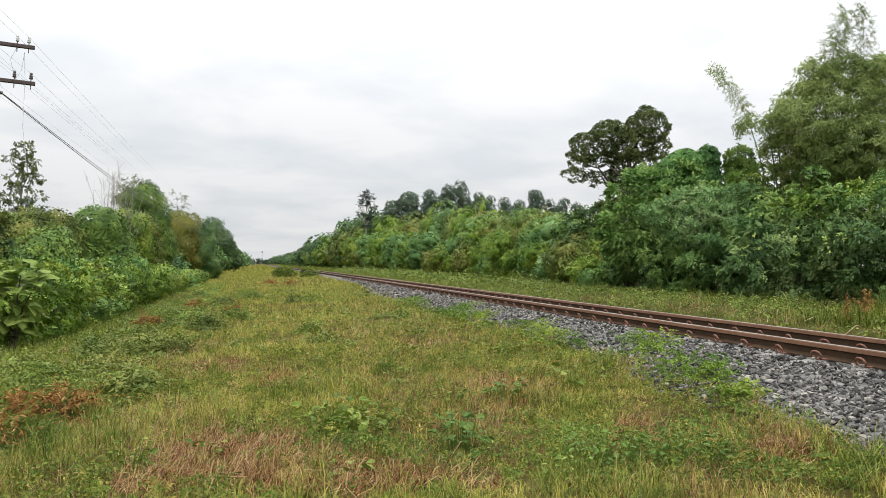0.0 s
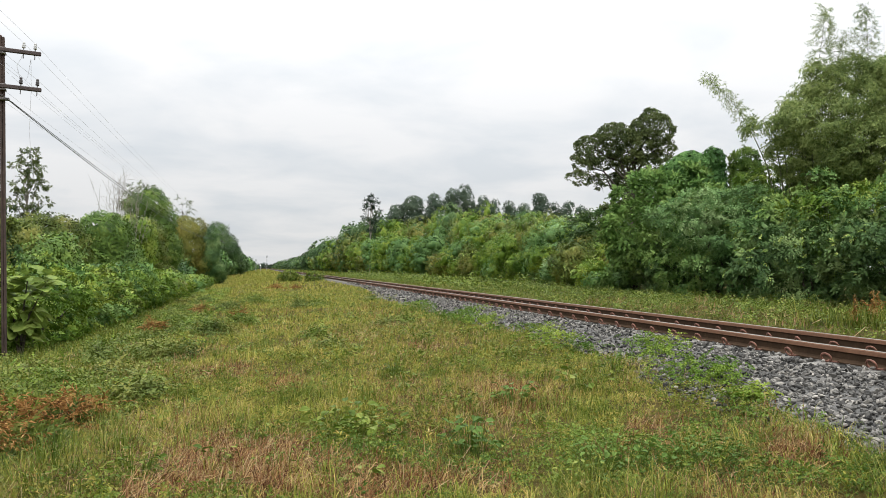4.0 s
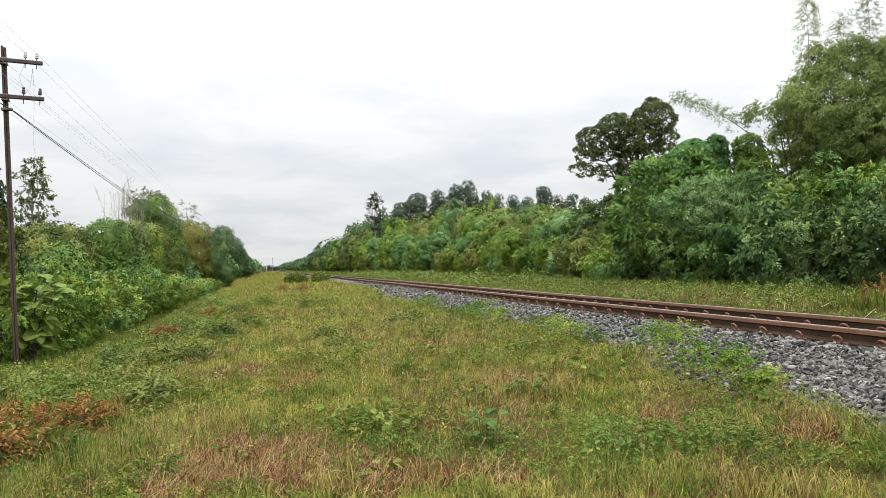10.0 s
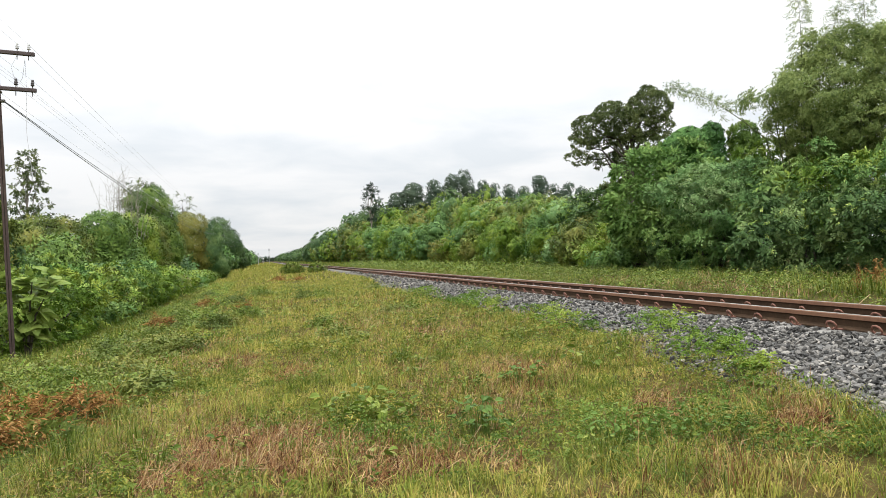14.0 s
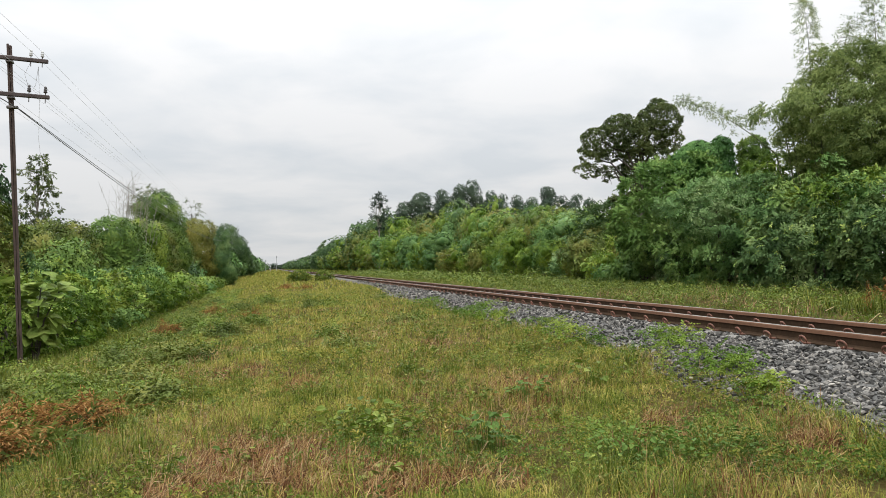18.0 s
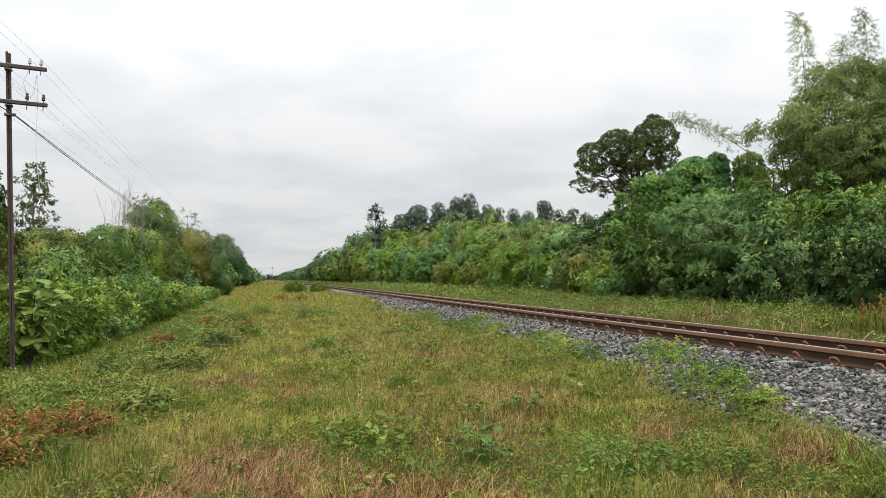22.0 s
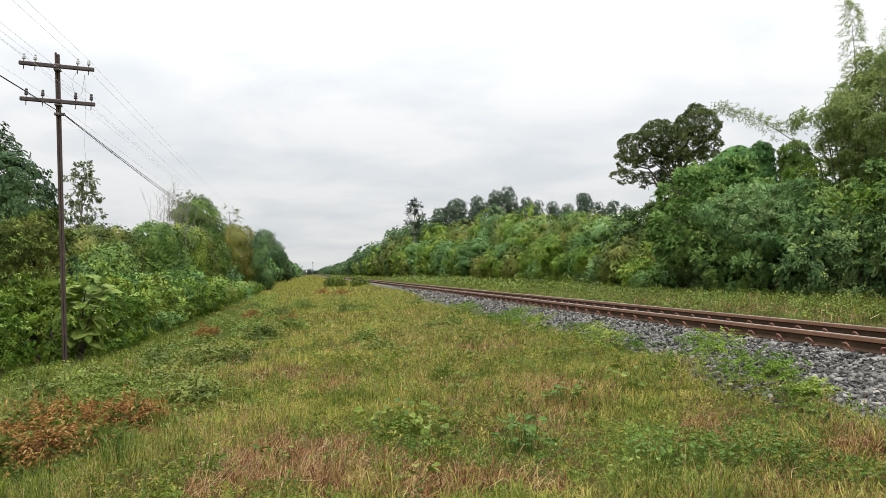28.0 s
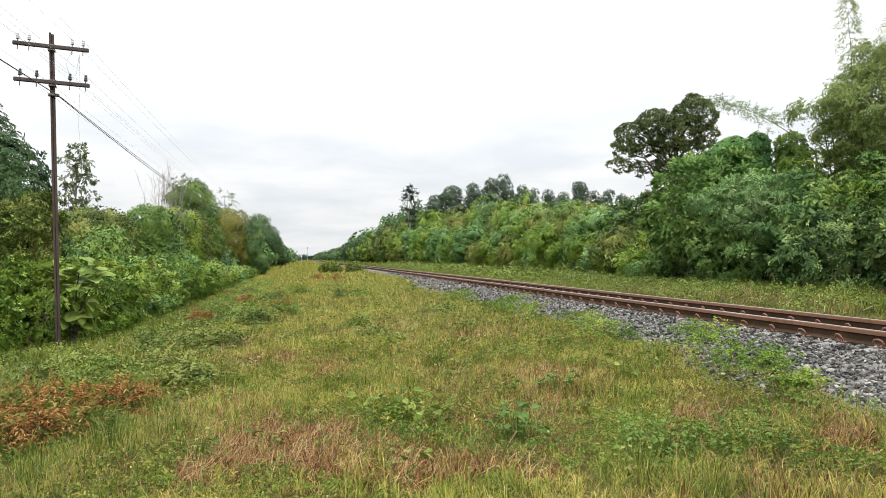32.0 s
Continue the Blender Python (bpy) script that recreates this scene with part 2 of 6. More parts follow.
# rust of web and foot, darkened for the shade under the head
RUST_SHADED = rough_material("shaded_rail_rust", [(0.3, (0.034, 0.022, 0.014)), (0.55, (0.062, 0.039, 0.024)), (0.75, (0.105, 0.06, 0.036))], 2.5, 0.92, 0.35, 60.0, 0.0, tall=0.004)
# the same rust in a lighter colour, for the head sides in the light
RAIL_HEAD = rough_material("lit_rusty_rail_head", [(0.3, (0.13, 0.06, 0.032)), (0.7, (0.235, 0.118, 0.066))], 4.0, 0.7, 0.15, 80.0, 0.0, tall=0.002)
RAIL_TOP = rough_material("worn_running_surface", [(0.3, (0.24, 0.22, 0.20)), (0.7, (0.42, 0.40, 0.38))], 4.0, 0.35, 0.1, 80.0, 0.5, tall=0.001)
CLIP = rough_material("clip_rust", [(0.3, (0.11, 0.045, 0.03)), (0.7, (0.24, 0.105, 0.07))], 12.0, 0.7, 0.3, tall=0.003)
POLE = rough_material("weathered_pole", [(0.3, (0.035, 0.024, 0.02)), (0.7, (0.10, 0.065, 0.052))], 4.0, 0.8, 0.4, 30.0, tall=0.006)
ARM = rough_material("weathered_crossarm", [(0.3, (0.045, 0.034, 0.032)), (0.7, (0.115, 0.09, 0.085))], 5.0, 0.9, 0.4, 40.0, tall=0.005)
CABLE = rough_material("dull_black_cable", [(0.3, (0.05, 0.05, 0.052)), (0.7, (0.10, 0.10, 0.104))], 5.0, 0.6, 0.1)
WIRE = rough_material("galvanised_wire", [(0.3, (0.5, 0.5, 0.51)), (0.7, (0.66, 0.66, 0.67))], 5.0, 0.6, 0.1, metal=0.0)
PORCELAIN = rough_material("white_porcelain", [(0.3, (0.42, 0.42, 0.41)), (0.7, (0.62, 0.62, 0.60))], 20.0, 0.2, 0.05)
GLAZE_DARK = rough_material("dark_glazed_porcelain", [(0.3, (0.035, 0.03, 0.03)), (0.7, (0.09, 0.08, 0.075))], 20.0, 0.2, 0.05)
STEEL = rough_material("dull_steel", [(0.3, (0.10, 0.09, 0.085)), (0.7, (0.22, 0.20, 0.19))], 20.0, 0.6, 0.2, metal=0.6)


# ---- mesh helpers ----
def np_mesh(name, verts, faces, mat, smooth=False):
    """A mesh from arrays: verts (n, 3), faces a list of index arrays (m, 3) or (m, 4)."""
    me = bpy.data.meshes.new(name)
    verts = np.asarray(verts, np.float32)
    faces = [np.asarray(f, np.int32) for f in faces if len(f)]
    me.vertices.add(len(verts))
    me.vertices.foreach_set("co", verts.ravel())
    loops = np.concatenate([f.ravel() for f in faces])
    sizes = np.concatenate([np.full(len(f), f.shape[1], np.int32) for f in faces])
    starts = np.concatenate([[0], np.cumsum(sizes)[:-1]]).astype(np.int32)
    me.loops.add(len(loops))
    me.loops.foreach_set("vertex_index", loops)
    me.polygons.add(len(sizes))
    me.polygons.foreach_set("loop_start", starts)
    me.polygons.foreach_set("loop_total", sizes)
    me.polygons.foreach_set("use_smooth", np.full(len(sizes), smooth, bool))
    me.update(calc_edges=True)
    me.validate()
    me.materials.append(mat)
    return me


def part(name, data, parent, label="", m=None):
    """Links a mesh as one part under a thing or a part."""
    ob = new(name, data)
    ob.parent = parent
    if m is not None:
        ob.matrix_basis = m
    return tagged(ob, label)


def bm_mesh(name, bm, mat, smooth=False):
    me = bpy.data.meshes.new(name)
    bm.to_mesh(me)
    bm.free()
    if smooth:
        me.polygons.foreach_set("use_smooth", np.ones(len(me.polygons), bool))
    me.materials.append(mat)
    return me


def thing(name, x, y, z, label, category, group="", kind=""):
    ob = new(name)
    ob.empty_display_size = 0.2
    ob.matrix_basis = pose(x, y, z)
    return tagged(ob, label, category, group, kind)


def unit(v):
    return v / np.maximum(np.linalg.norm(v, axis=-1, keepdims=True), 1e-9)


def tube(points, radii, sides=6):
    """A tapered round bar along points: verts and quads."""
    p = np.asarray(points, float)
    r = np.broadcast_to(np.asarray(radii, float), len(p))
    d = unit(np.gradient(p, axis=0))
    ref = np.where(np.abs(d[:, 2:3]) > 0.9, [[1.0, 0, 0]], [[0, 0, 1.0]])
    a = unit(np.cross(d, ref))
    b = np.cross(d, a)
    ang = np.arange(sides) * 2 * np.pi / sides
    ring = a[:, None] * np.cos(ang)[None, :, None] + b[:, None] * np.sin(ang)[None, :, None]
    v = (p[:, None] + ring * r[:, None, None]).reshape(-1, 3)
    i, k = np.meshgrid(np.arange(len(p) - 1), np.arange(sides), indexing="ij")
    j = (k + 1) % sides
    q = np.stack([i * sides + k, i * sides + j, (i + 1) * sides + j, (i + 1) * sides + k], -1).reshape(-1, 4)
    return v, q


def join(pieces):
    """Several (verts, quads) as one."""
    vs, qs, n = [], [], 0
    for v, q in pieces:
        vs.append(v)
        qs.append(q + n)
        n += len(v)
    return np.concatenate(vs), np.concatenate(qs)


def box(sx, sy, sz, bevel=0.0, at=(0, 0, 0)):
    bm = bmesh.new()
    bmesh.ops.create_cube(bm, size=1.0)
    for v in bm.verts:
        v.co = Vector((v.co.x * sx + at[0], v.co.y * sy + at[1], v.co.z * sz + at[2]))
    if bevel:
        bmesh.ops.bevel(bm, geom=bm.edges[:], offset=bevel, segments=1, affect="EDGES")
    return bm


def lathe(profile, sides=12):
    """A turned body about z from (radius, height) pairs."""
    ang = np.arange(sides) * 2 * np.pi / sides
    v = np.array([[r * np.cos(a), r * np.sin(a), h] for r, h in profile for a in ang])
    i, k = np.meshgrid(np.arange(len(profile) - 1), np.arange(sides), indexing="ij")
    j = (k + 1) % sides
    return v, np.stack([i * sides + k, i * sides + j, (i + 1) * sides + j, (i + 1) * sides + k], -1).reshape(-1, 4)


# ---- leaves ----
def leaf_quads(bases, along, normal, length, width, fold=0.25, droop=0.15):
    """Pointed leaves with a folded midrib; arrays of n. Verts (n, 4, 3)."""
    side = np.cross(along, normal)
    l, w = length[:, None], width[:, None]
    mid = bases + along * l * 0.45
    v = np.stack([bases, mid + side * w / 2 + normal * w * fold, bases + along * l - normal * l * droop, mid - side * w / 2 + normal * w * fold], 1)
    return v


def sprig(kind, rng, n=7, spread=0.30, leaf=0.11, ratio=0.45, far=False):
    """One twig's leaves along +y, faces towards +z. kind: pairs, whorl, hang, plume."""
    if kind == "pairs":
        s = np.linspace(0.15, 1.0, n)
        sgn = np.where(np.arange(n) % 2, 1.0, -1.0)
        ang = sgn * np.radians(62) * (1 - 0.35 * s) + rng.normal(0, 0.15, n)
        ang[-1] = 0.0
        b = np.stack([0 * s, s * spread, -0.25 * spread * s**2], -1)
        a = np.stack([np.sin(ang), np.cos(ang), rng.normal(-0.1, 0.2, n)], -1)
    elif kind == "whorl":
        ang = np.arange(n) * 2 * np.pi / n + rng.normal(0, 0.25, n)
        b = np.stack([0.02 * np.cos(ang), spread + 0 * ang, 0.02 * np.sin(ang)], -1)
        a = np.stack([np.cos(ang) * 0.8, 0.45 + rng.normal(0, 0.2, n), np.sin(ang) * 0.8], -1)
    elif kind == "plume":
        s = np.linspace(0.1, 1.0, n)
        sgn = np.where(np.arange(n) % 2, 1.0, -1.0)
        ang = sgn * np.radians(38) + rng.normal(0, 0.3, n)
        b = np.stack([rng.normal(0, 0.02, n), s * spread, -0.3 * spread * s**2], -1)
        a = np.stack([np.sin(ang), np.cos(ang), rng.normal(-0.45, 0.35, n)], -1)
    else:
        s = np.linspace(0.2, 1.0, n)
        ang = rng.uniform(0, 2 * np.pi, n)
        b = np.stack([0.06 * np.cos(ang) * spread, s * spread, 0.06 * np.sin(ang)], -1)
        a = np.stack([np.cos(ang) * 0.5, 0.5 + 0 * ang, np.sin(ang) * 0.3 - 0.7], -1)
    a = unit(a)
    up = np.tile([[0.0, 0.0, 1.0]], (n, 1)) + rng.normal(0, 0.25, (n, 3))
    nrm = unit(up - a * (up * a).sum(-1, keepdims=True))
    ln = leaf * rng.uniform(0.75, 1.15, n)
    v = leaf_quads(b, a, nrm, ln, ln * ratio, 0.22, 0.18)
    if far:
        # three-cornered leaves for what stays far off
        v = np.stack([v[:, 1], v[:, 2], v[:, 3]], 1)
    return v.reshape(-1, 3)


def scatter(template, places, ways, sizes, rng, roll=0.35, corners=4, face=None):
    """Copies of a sprig at places, +y along ways, joined: verts and quads."""
    y = unit(ways)
    up = (np.array([[0.0, 0.0, 1.0]]) if face is None else face) + rng.normal(0, roll, (len(y), 3))
    z = unit(up - y * (up * y).sum(-1, keepdims=True))
    x = np.cross(y, z)
    m = np.stack([x, y, z], 2) * sizes[:, None, None]
    v = np.einsum("nij,kj->nki", m, template) + places[:, None]
    n = v.shape[0] * v.shape[1]
    return v.reshape(-1, 3), np.arange(n).reshape(-1, corners)


def ball():
    """Corners and faces of a coarse round body."""
    bm = bmesh.new()
    bmesh.ops.create_icosphere(bm, subdivisions=1, radius=1.0)
    bm.verts.ensure_lookup_table()
    v = np.array([p.co[:] for p in bm.verts])
    f = np.array([[p.index for p in t.verts] for t in bm.faces])
    bm.free()
    return v, f


BALL = ball()


def leafy(name, v, q, mat, body, share=0.72, masses=None, core=0.6):
    """A foliage mesh whose leaves lie in the surface of their mass: each is shaded partly by its own tilt, partly by
    the mass.
    masses: centres and radii of solid balls added behind the leaves to block light and darken the gaps."""
    a, b, c = v[q[:, 0]], v[q[:, 1]], v[q[:, 2]]
    own = unit(np.cross(b - a, c - a))
    body = np.repeat(unit(body), len(q) // len(body), axis=0)
    back = (own * body).sum(1) < 0
    q = np.where(back[:, None], q[:, ::-1], q)
    own = np.where(back[:, None], -own, own)
    nr = np.repeat(unit(body * share + own * (1 - share)), q.shape[1], axis=0)
    faces = [q]
    # added light-blocking balls, no real part of the plant
    if masses is not None:
        rng = np.random.default_rng(len(v))
        for mc, mr in zip(*masses):
            faces.append(BALL[1] + len(v))
            w = mc + BALL[0] * mr * core * rng.uniform(0.75, 1.15, (len(BALL[0]), 1))
            w[:, 2] = np.maximum(w[:, 2], -0.05)
            v = np.concatenate([v, w])
            nr = np.concatenate([nr, BALL[0]])
    me = np_mesh(name, v, faces, mat, True)
    me.normals_split_custom_set_from_vertices(nr.astype(np.float32))
    return me


def lobes_in(rng, count, rx, ry, low, high, size=0.5, jitter=0.35):
    """Centres and radii of the rounded masses of a crown standing over (0, 0)."""
    c, r = [], []
    mid, half = (low + high) / 2, (high - low) / 2
    for _ in range(count):
        while True:
            p = rng.uniform(-1, 1, 3)
            if p @ p < 1:
                break
        s = size * rng.uniform(1 - jitter, 1 + jitter)
        k = 1 - s * 0.75
        c.append((p[0] * rx * k, p[1] * ry * k, mid + p[2] * half * k))
        r.append((rx * s, ry * s, half * s * 1.05))
    return np.array(c), np.array(r)


def limbs(rng, start, ends, r0, r1=0.012, sides=5, wave=0.12):
    """Bent tapered limbs from a start to several ends."""
    out = []
    for e in ends:
        t = np.linspace(0, 1, 6)[:, None]
        e = np.asarray(e, float)
        p = start * (1 - t) + e * t
        size = np.linalg.norm(e - start)
        p[1:-1] += rng.normal(0, wave * size * 0.35, (4, 3))
        p[:, 2] += np.sin(t[:, 0] * np.pi) * size * 0.08
        out.append(tube(p, r0 * (1 - t[:, 0]) + r1 * t[:, 0], sides))
    return out


def ground_z(x, y):
    """Height of the ground: a ditch side, the grassy shoulder, the bank under the track, the far verge."""
    x, y = np.asarray(x, float), np.asarray(y, float)
    xs = [-400, -60, -14, -7, -4.6, -2.6, -1.4, -0.4, 1.5, 3.2, 4.3, 5.0, 7.6, 8.6, 10.0, 13.0, 16, 60, 400]
    zs = [-0.9, -0.8, -0.7, -0.6, -0.42, -0.22, -0.06, 0.02, 0.10, 0.17, 0.33, 0.40, 0.40, 0.40, 0.43, 0.48, 0.55, 0.7, 0.8]
    z = np.interp(x, xs, zs)
    wob = 0.05 * np.sin(0.9 * x + 0.35 * y) * np.sin(0.5 * y - 0.4 * x) + 0.03 * np.sin(2.1 * x + 1.3) * np.sin(1.7 * y)
    return z + wob * np.clip(np.abs(x - 6.25) / 2.5 - 0.9, 0, 1) * np.clip(1.3 - np.hypot(x, y) / 120, 0, 1)


def stone_edge(y):
    """Where the grass of the shoulder meets the stones."""
    return 4.08 + 0.26 * np.clip((y - 5.6) / 1.5, 0, 1) + 0.15 * np.clip(y - 7, 0, 1) + 0.2 * np.sin(0.9 * y + 1) + 0.75 * np.clip((y - 24) / 18, 0, 1)


def spaced(p, w, gap, most):
    """The first of the places that keep a gap from one another."""
    keep = []
    for i in range(len(p)):
        if len(keep) >= most:
            break
        if not keep or (((p[keep] - p[i]) ** 2).sum(1) > gap * gap).all():
            keep.append(i)
    return p[keep], w[keep]


def clumps(rng, c, r, n, depth, size, sprays=15):
    """Twigs gathered in leafy pads over the masses of a crown, with hollows between them: places, ways and the way the leaves face."""
    want = max(12, n // sprays)
    m = want * 7
    area = r.prod(1) ** (2 / 3)
    k = rng.choice(len(c), m, p=area / area.sum())
    d = unit(rng.normal(size=(m, 3)) + (0, 0, 0.2))
    p = c[k] + d * r[k] * (1 - 0.5 * depth * rng.random(m))[:, None]
    ok = p[:, 2] > 0.1
    for j in range(len(c)):
        ok &= ((((p - c[j]) / r[j]) ** 2).sum(1) > 0.75) | (k == j)
    cp, ax = spaced(p[ok], unit(unit(d / r[k])[ok] + (0, 0, 0.3)), size * 1.4, want)
    cr = size * rng.uniform(0.6, 1.35, len(cp))
    k = rng.choice(len(cp), n, p=cr**2 / (cr**2).sum())
    d = unit(rng.normal(size=(n, 3)) * 0.62 + ax[k] * 0.85)
    p = cp[k] + d * (cr[k] * (1.06 - 0.3 * rng.random(n) ** 2))[:, None] * (1, 1, 0.55)
    side = rng.normal(size=(n, 3))
    side = unit(side - d * (side * d).sum(1, keepdims=True))
    w = side * 0.55 + ax[k] * 0.5 + d * 0.25 + (0, 0, -0.32)
    face = d * (1, 1, 1.4) + (0, 0, 0.3)
    # a thinner inner layer behind the pads
    deep = rng.random(n) < 0.13
    j = rng.choice(len(c), n, p=area / area.sum())
    p = np.where(deep[:, None], c[j] + unit(rng.normal(size=(n, 3))) * r[j] * 0.62, p)
    ok = p[:, 2] > 0.05
    return p[ok], w[ok], face[ok]


def rug(rng, c, r, n, rough=0.12, shag=0.5):
    """Twigs close over the outside of rounded masses: places, ways and the way the leaves face."""
    area = r.prod(1) ** (2 / 3)
    k = rng.choice(len(c), n, p=area / area.sum())
    d = unit(rng.normal(size=(n, 3)) + (0, 0, 0.15))
    ph = rng.uniform(0, 6.28, (len(c), 3))[k]
    lump = np.sin(4.1 * d[:, 0] + ph[:, 0]) * np.sin(3.7 * d[:, 1] + ph[:, 1]) + 0.6 * np.sin(7.3 * d[:, 2] + ph[:, 2]) * np.sin(6.1 * d[:, 0] + ph[:, 1])
    p = c[k] + d * r[k] * (1 + rough * lump + rng.normal(0, 0.05, n))[:, None]
    nr = unit(d / r[k])
    keep = p[:, 2] > 0.05
    for j in range(len(c)):
        keep &= ((((p - c[j]) / r[j]) ** 2).sum(1) > 0.72) | (k == j)
    p, nr = p[keep], nr[keep]
    w = unit(np.cross(nr, rng.normal(size=nr.shape))) * 0.8 + nr * shag + (0, 0, -0.25)
    return p, w, nr + (0, 0, 0.12)


def shrub(name, x, y, rx, ry, high, mat, seed, label, n=700, kind="pairs", leaf=0.12, count=9, low=0.0, ratio=0.45, spread=0.32, group="", depth=0.25, leaves=9, z=None, size=0.42, category="shrub", far=False, clump=0.0, sprays=15, tips=0.0):
    rng = np.random.default_rng(seed)
    z = float(ground_z(x, y)) if z is None else z
    ob = thing(name, x, y, z, label, category, group)
    c, r = lobes_in(rng, count + (10 if far else 5), rx, ry, low, high, size * 0.8 if far else size)
    top = c[:, 2] + r[:, 2]
    c[:, 2] -= max(0.0, top.max() - high)
    p, w, face = rug(rng, c, r, int(n * 1.5)) if far else clumps(rng, c, r, n, depth, clump or 0.27 * min(rx, high * 0.6), sprays)
    tmp = sprig(kind, rng, leaves, spread, leaf, ratio, far)
    v, q = scatter(tmp, p, w, rng.uniform(0.7, 1.25, len(p)), rng, 0.3, 3 if far else 4, face)
    body = unit(face) + 0.5 * unit(p - (0, 0, high * 0.35))
    part("foliage", leafy("foliage", v, q, mat, body, 0.78 if far else 0.7, (c, r) if far else None), ob)
    # twigs facing up get paler leaves: sunlit tops painted by colour
    if tips:
        lighter = (face[:, 2] > 0.7) & (rng.random(len(p)) < tips)
        if lighter.any():
            v, q = scatter(tmp, p[lighter] + unit(w[lighter]) * 0.08, w[lighter], rng.uniform(0.6, 1.0, int(lighter.sum())), rng, 0.3, 3 if far else 4, face[lighter])
            tagged(part("sunlit_tips", leafy("sunlit_tips", v, q, LEAF_LIT_TIP, body[lighter]), ob), kind="stuff")
    for e in limbs(rng, np.array([0.0, 0, -0.1]), c[: min(5, len(c))], 0.035 + 0.008 * high):
        part("stem", np_mesh("stem", *wrap(e, BARK)), ob)
    return ob


def dome(name, x, y, lobes, mat, seed, label, leaf=0.14, ratio=0.62, cover=1.6, group="", category="shrub", far=False, leaves=7, spread=None, shag=0.35, rough=0.1, z=None, clump=0.0):
    """Foliage that lies like a rug over rounded masses. lobes: (dx, dy, height, rx, rz) per mass."""
    rng = np.random.default_rng(seed)
    z = float(ground_z(x, y)) if z is None else z
    ob = thing(name, x, y, z, label, category, group)
    c = np.array([(a, b, h) for a, b, h, _, _ in lobes], float)
    r = np.array([(w, w, k) for *_, w, k in lobes], float)
    area = 4 * np.pi * (r.prod(1)) ** (2 / 3)
    n = int(cover * 2 * area.sum() / (leaves * leaf * leaf * ratio * 0.5) * (1.0 if not far else 1.3))
    p, w, face = clumps(rng, c, r, int(n * 0.6), 0.12, clump, 34) if clump else rug(rng, c, r, n, rough, shag)
    v, q = scatter(sprig("pairs", rng, leaves, spread or leaf * 2, leaf, ratio, far), p, w, rng.uniform(0.7, 1.25, len(p)), rng, 0.28, 3 if far else 4, face)
    part("foliage", leafy("foliage", v, q, mat, unit(face) + 0.4 * unit(p - c.mean(0) + (0, 0, 0.3)), 0.78 if far else 0.62, None if clump else (c, r)), ob)
    for e in limbs(rng, np.array([0.0, 0, -0.1]), c[:5], 0.05 + 0.006 * c[0, 2]):
        part("stem", np_mesh("stem", *wrap(e, BARK)), ob)
    return ob


def wrap(vq, mat):
    return vq[0], [vq[1]], mat


def tree(name, x, y, high, trunk_r, crowns, mat, seed, label, n=900, kind="pairs", leaf=0.14, ratio=0.45, spread=0.35, bark=BARK, group="", depth=0.5, leaves=7, lean=(0, 0), z=None, far=False):
    """A tree: tapered trunk, limbs to each mass of leaves. crowns: (dx, dy, height, rx, rz) per mass."""
    rng = np.random.default_rng(seed)
    z = float(ground_z(x, y)) if z is None else z
    ob = thing(name, x, y, z, label, "tree", group)
    t = np.linspace(0, 1, 8)
    stem = np.stack([lean[0] * t**1.5 + rng.normal(0, 0.03 * high * 0.1, 8), lean[1] * t**1.5, t * high * 0.86 - 0.1 * (1 - t)], -1)
    stem[0, :2] = 0
    part("trunk", np_mesh("trunk", *wrap(tube(stem, trunk_r * (1.15 - t), 8), bark), True), ob)
    c = np.array([(a, b, h) for a, b, h, _, _ in crowns], float)
    r = np.array([(w, w, k) for *_, w, k in crowns], float)
    pieces = []
    for cc in c:
        s = stem[np.argmin(np.abs(stem[:, 2] - cc[2] * 0.72))]
        pieces += limbs(rng, s, [cc], trunk_r * 0.45)
        pieces += limbs(rng, cc, cc + rng.normal(0, 0.3, (3, 3)) * r[0], trunk_r * 0.2, 0.008, 4)
    for e in pieces:
        part("limb", np_mesh("limb", *wrap(e, bark), True), ob)
    p, w, face = clumps(rng, c, r, n, depth, 0.34 * float(r.mean()), 9)
    v, q = scatter(sprig(kind, rng, leaves, spread, leaf, ratio, far), p, w, rng.uniform(0.7, 1.25, len(p)), rng, 0.3, 3 if far else 4, face)
    part("crown", leafy("crown", v, q, mat, face, 0.6), ob)
    return ob


# ---- ground: one sheet to the horizon ----
def build_ground():
    xs = np.unique(np.r_[np.linspace(-9, 18, 100), np.geomspace(18, 3000, 26), -np.geomspace(9, 3000, 26)])
    ys = np.unique(np.r_[np.linspace(-12, 40, 130), np.geomspace(40, 4000, 60), -np.geomspace(12, 600, 14)])
    gx, gy = np.meshgrid(xs, ys, indexing="ij")
    v = np.stack([gx, gy, ground_z(gx, gy)], -1).reshape(-1, 3)
    i, k = np.meshgrid(np.arange(len(xs) - 1), np.arange(len(ys) - 1), indexing="ij")
    n = len(ys)
    q = np.stack([i * n + k, (i + 1) * n + k, (i + 1) * n + k + 1, i * n + k + 1], -1).reshape(-1, 4)
    tagged(new("ground", np_mesh("ground", v, [q], SOIL, True)), "soil under thatch and grass beside the railway", "ground", kind="structure")


build_ground()

# ---- railway track ----
RAIL_X, RAIL_TOP_Z, TRACK_X, SLEEPER_STEP = (5.72, 6.79), 0.693, 6.255, 0.6
SLEEPER_Z = RAIL_TOP_Z - 0.159


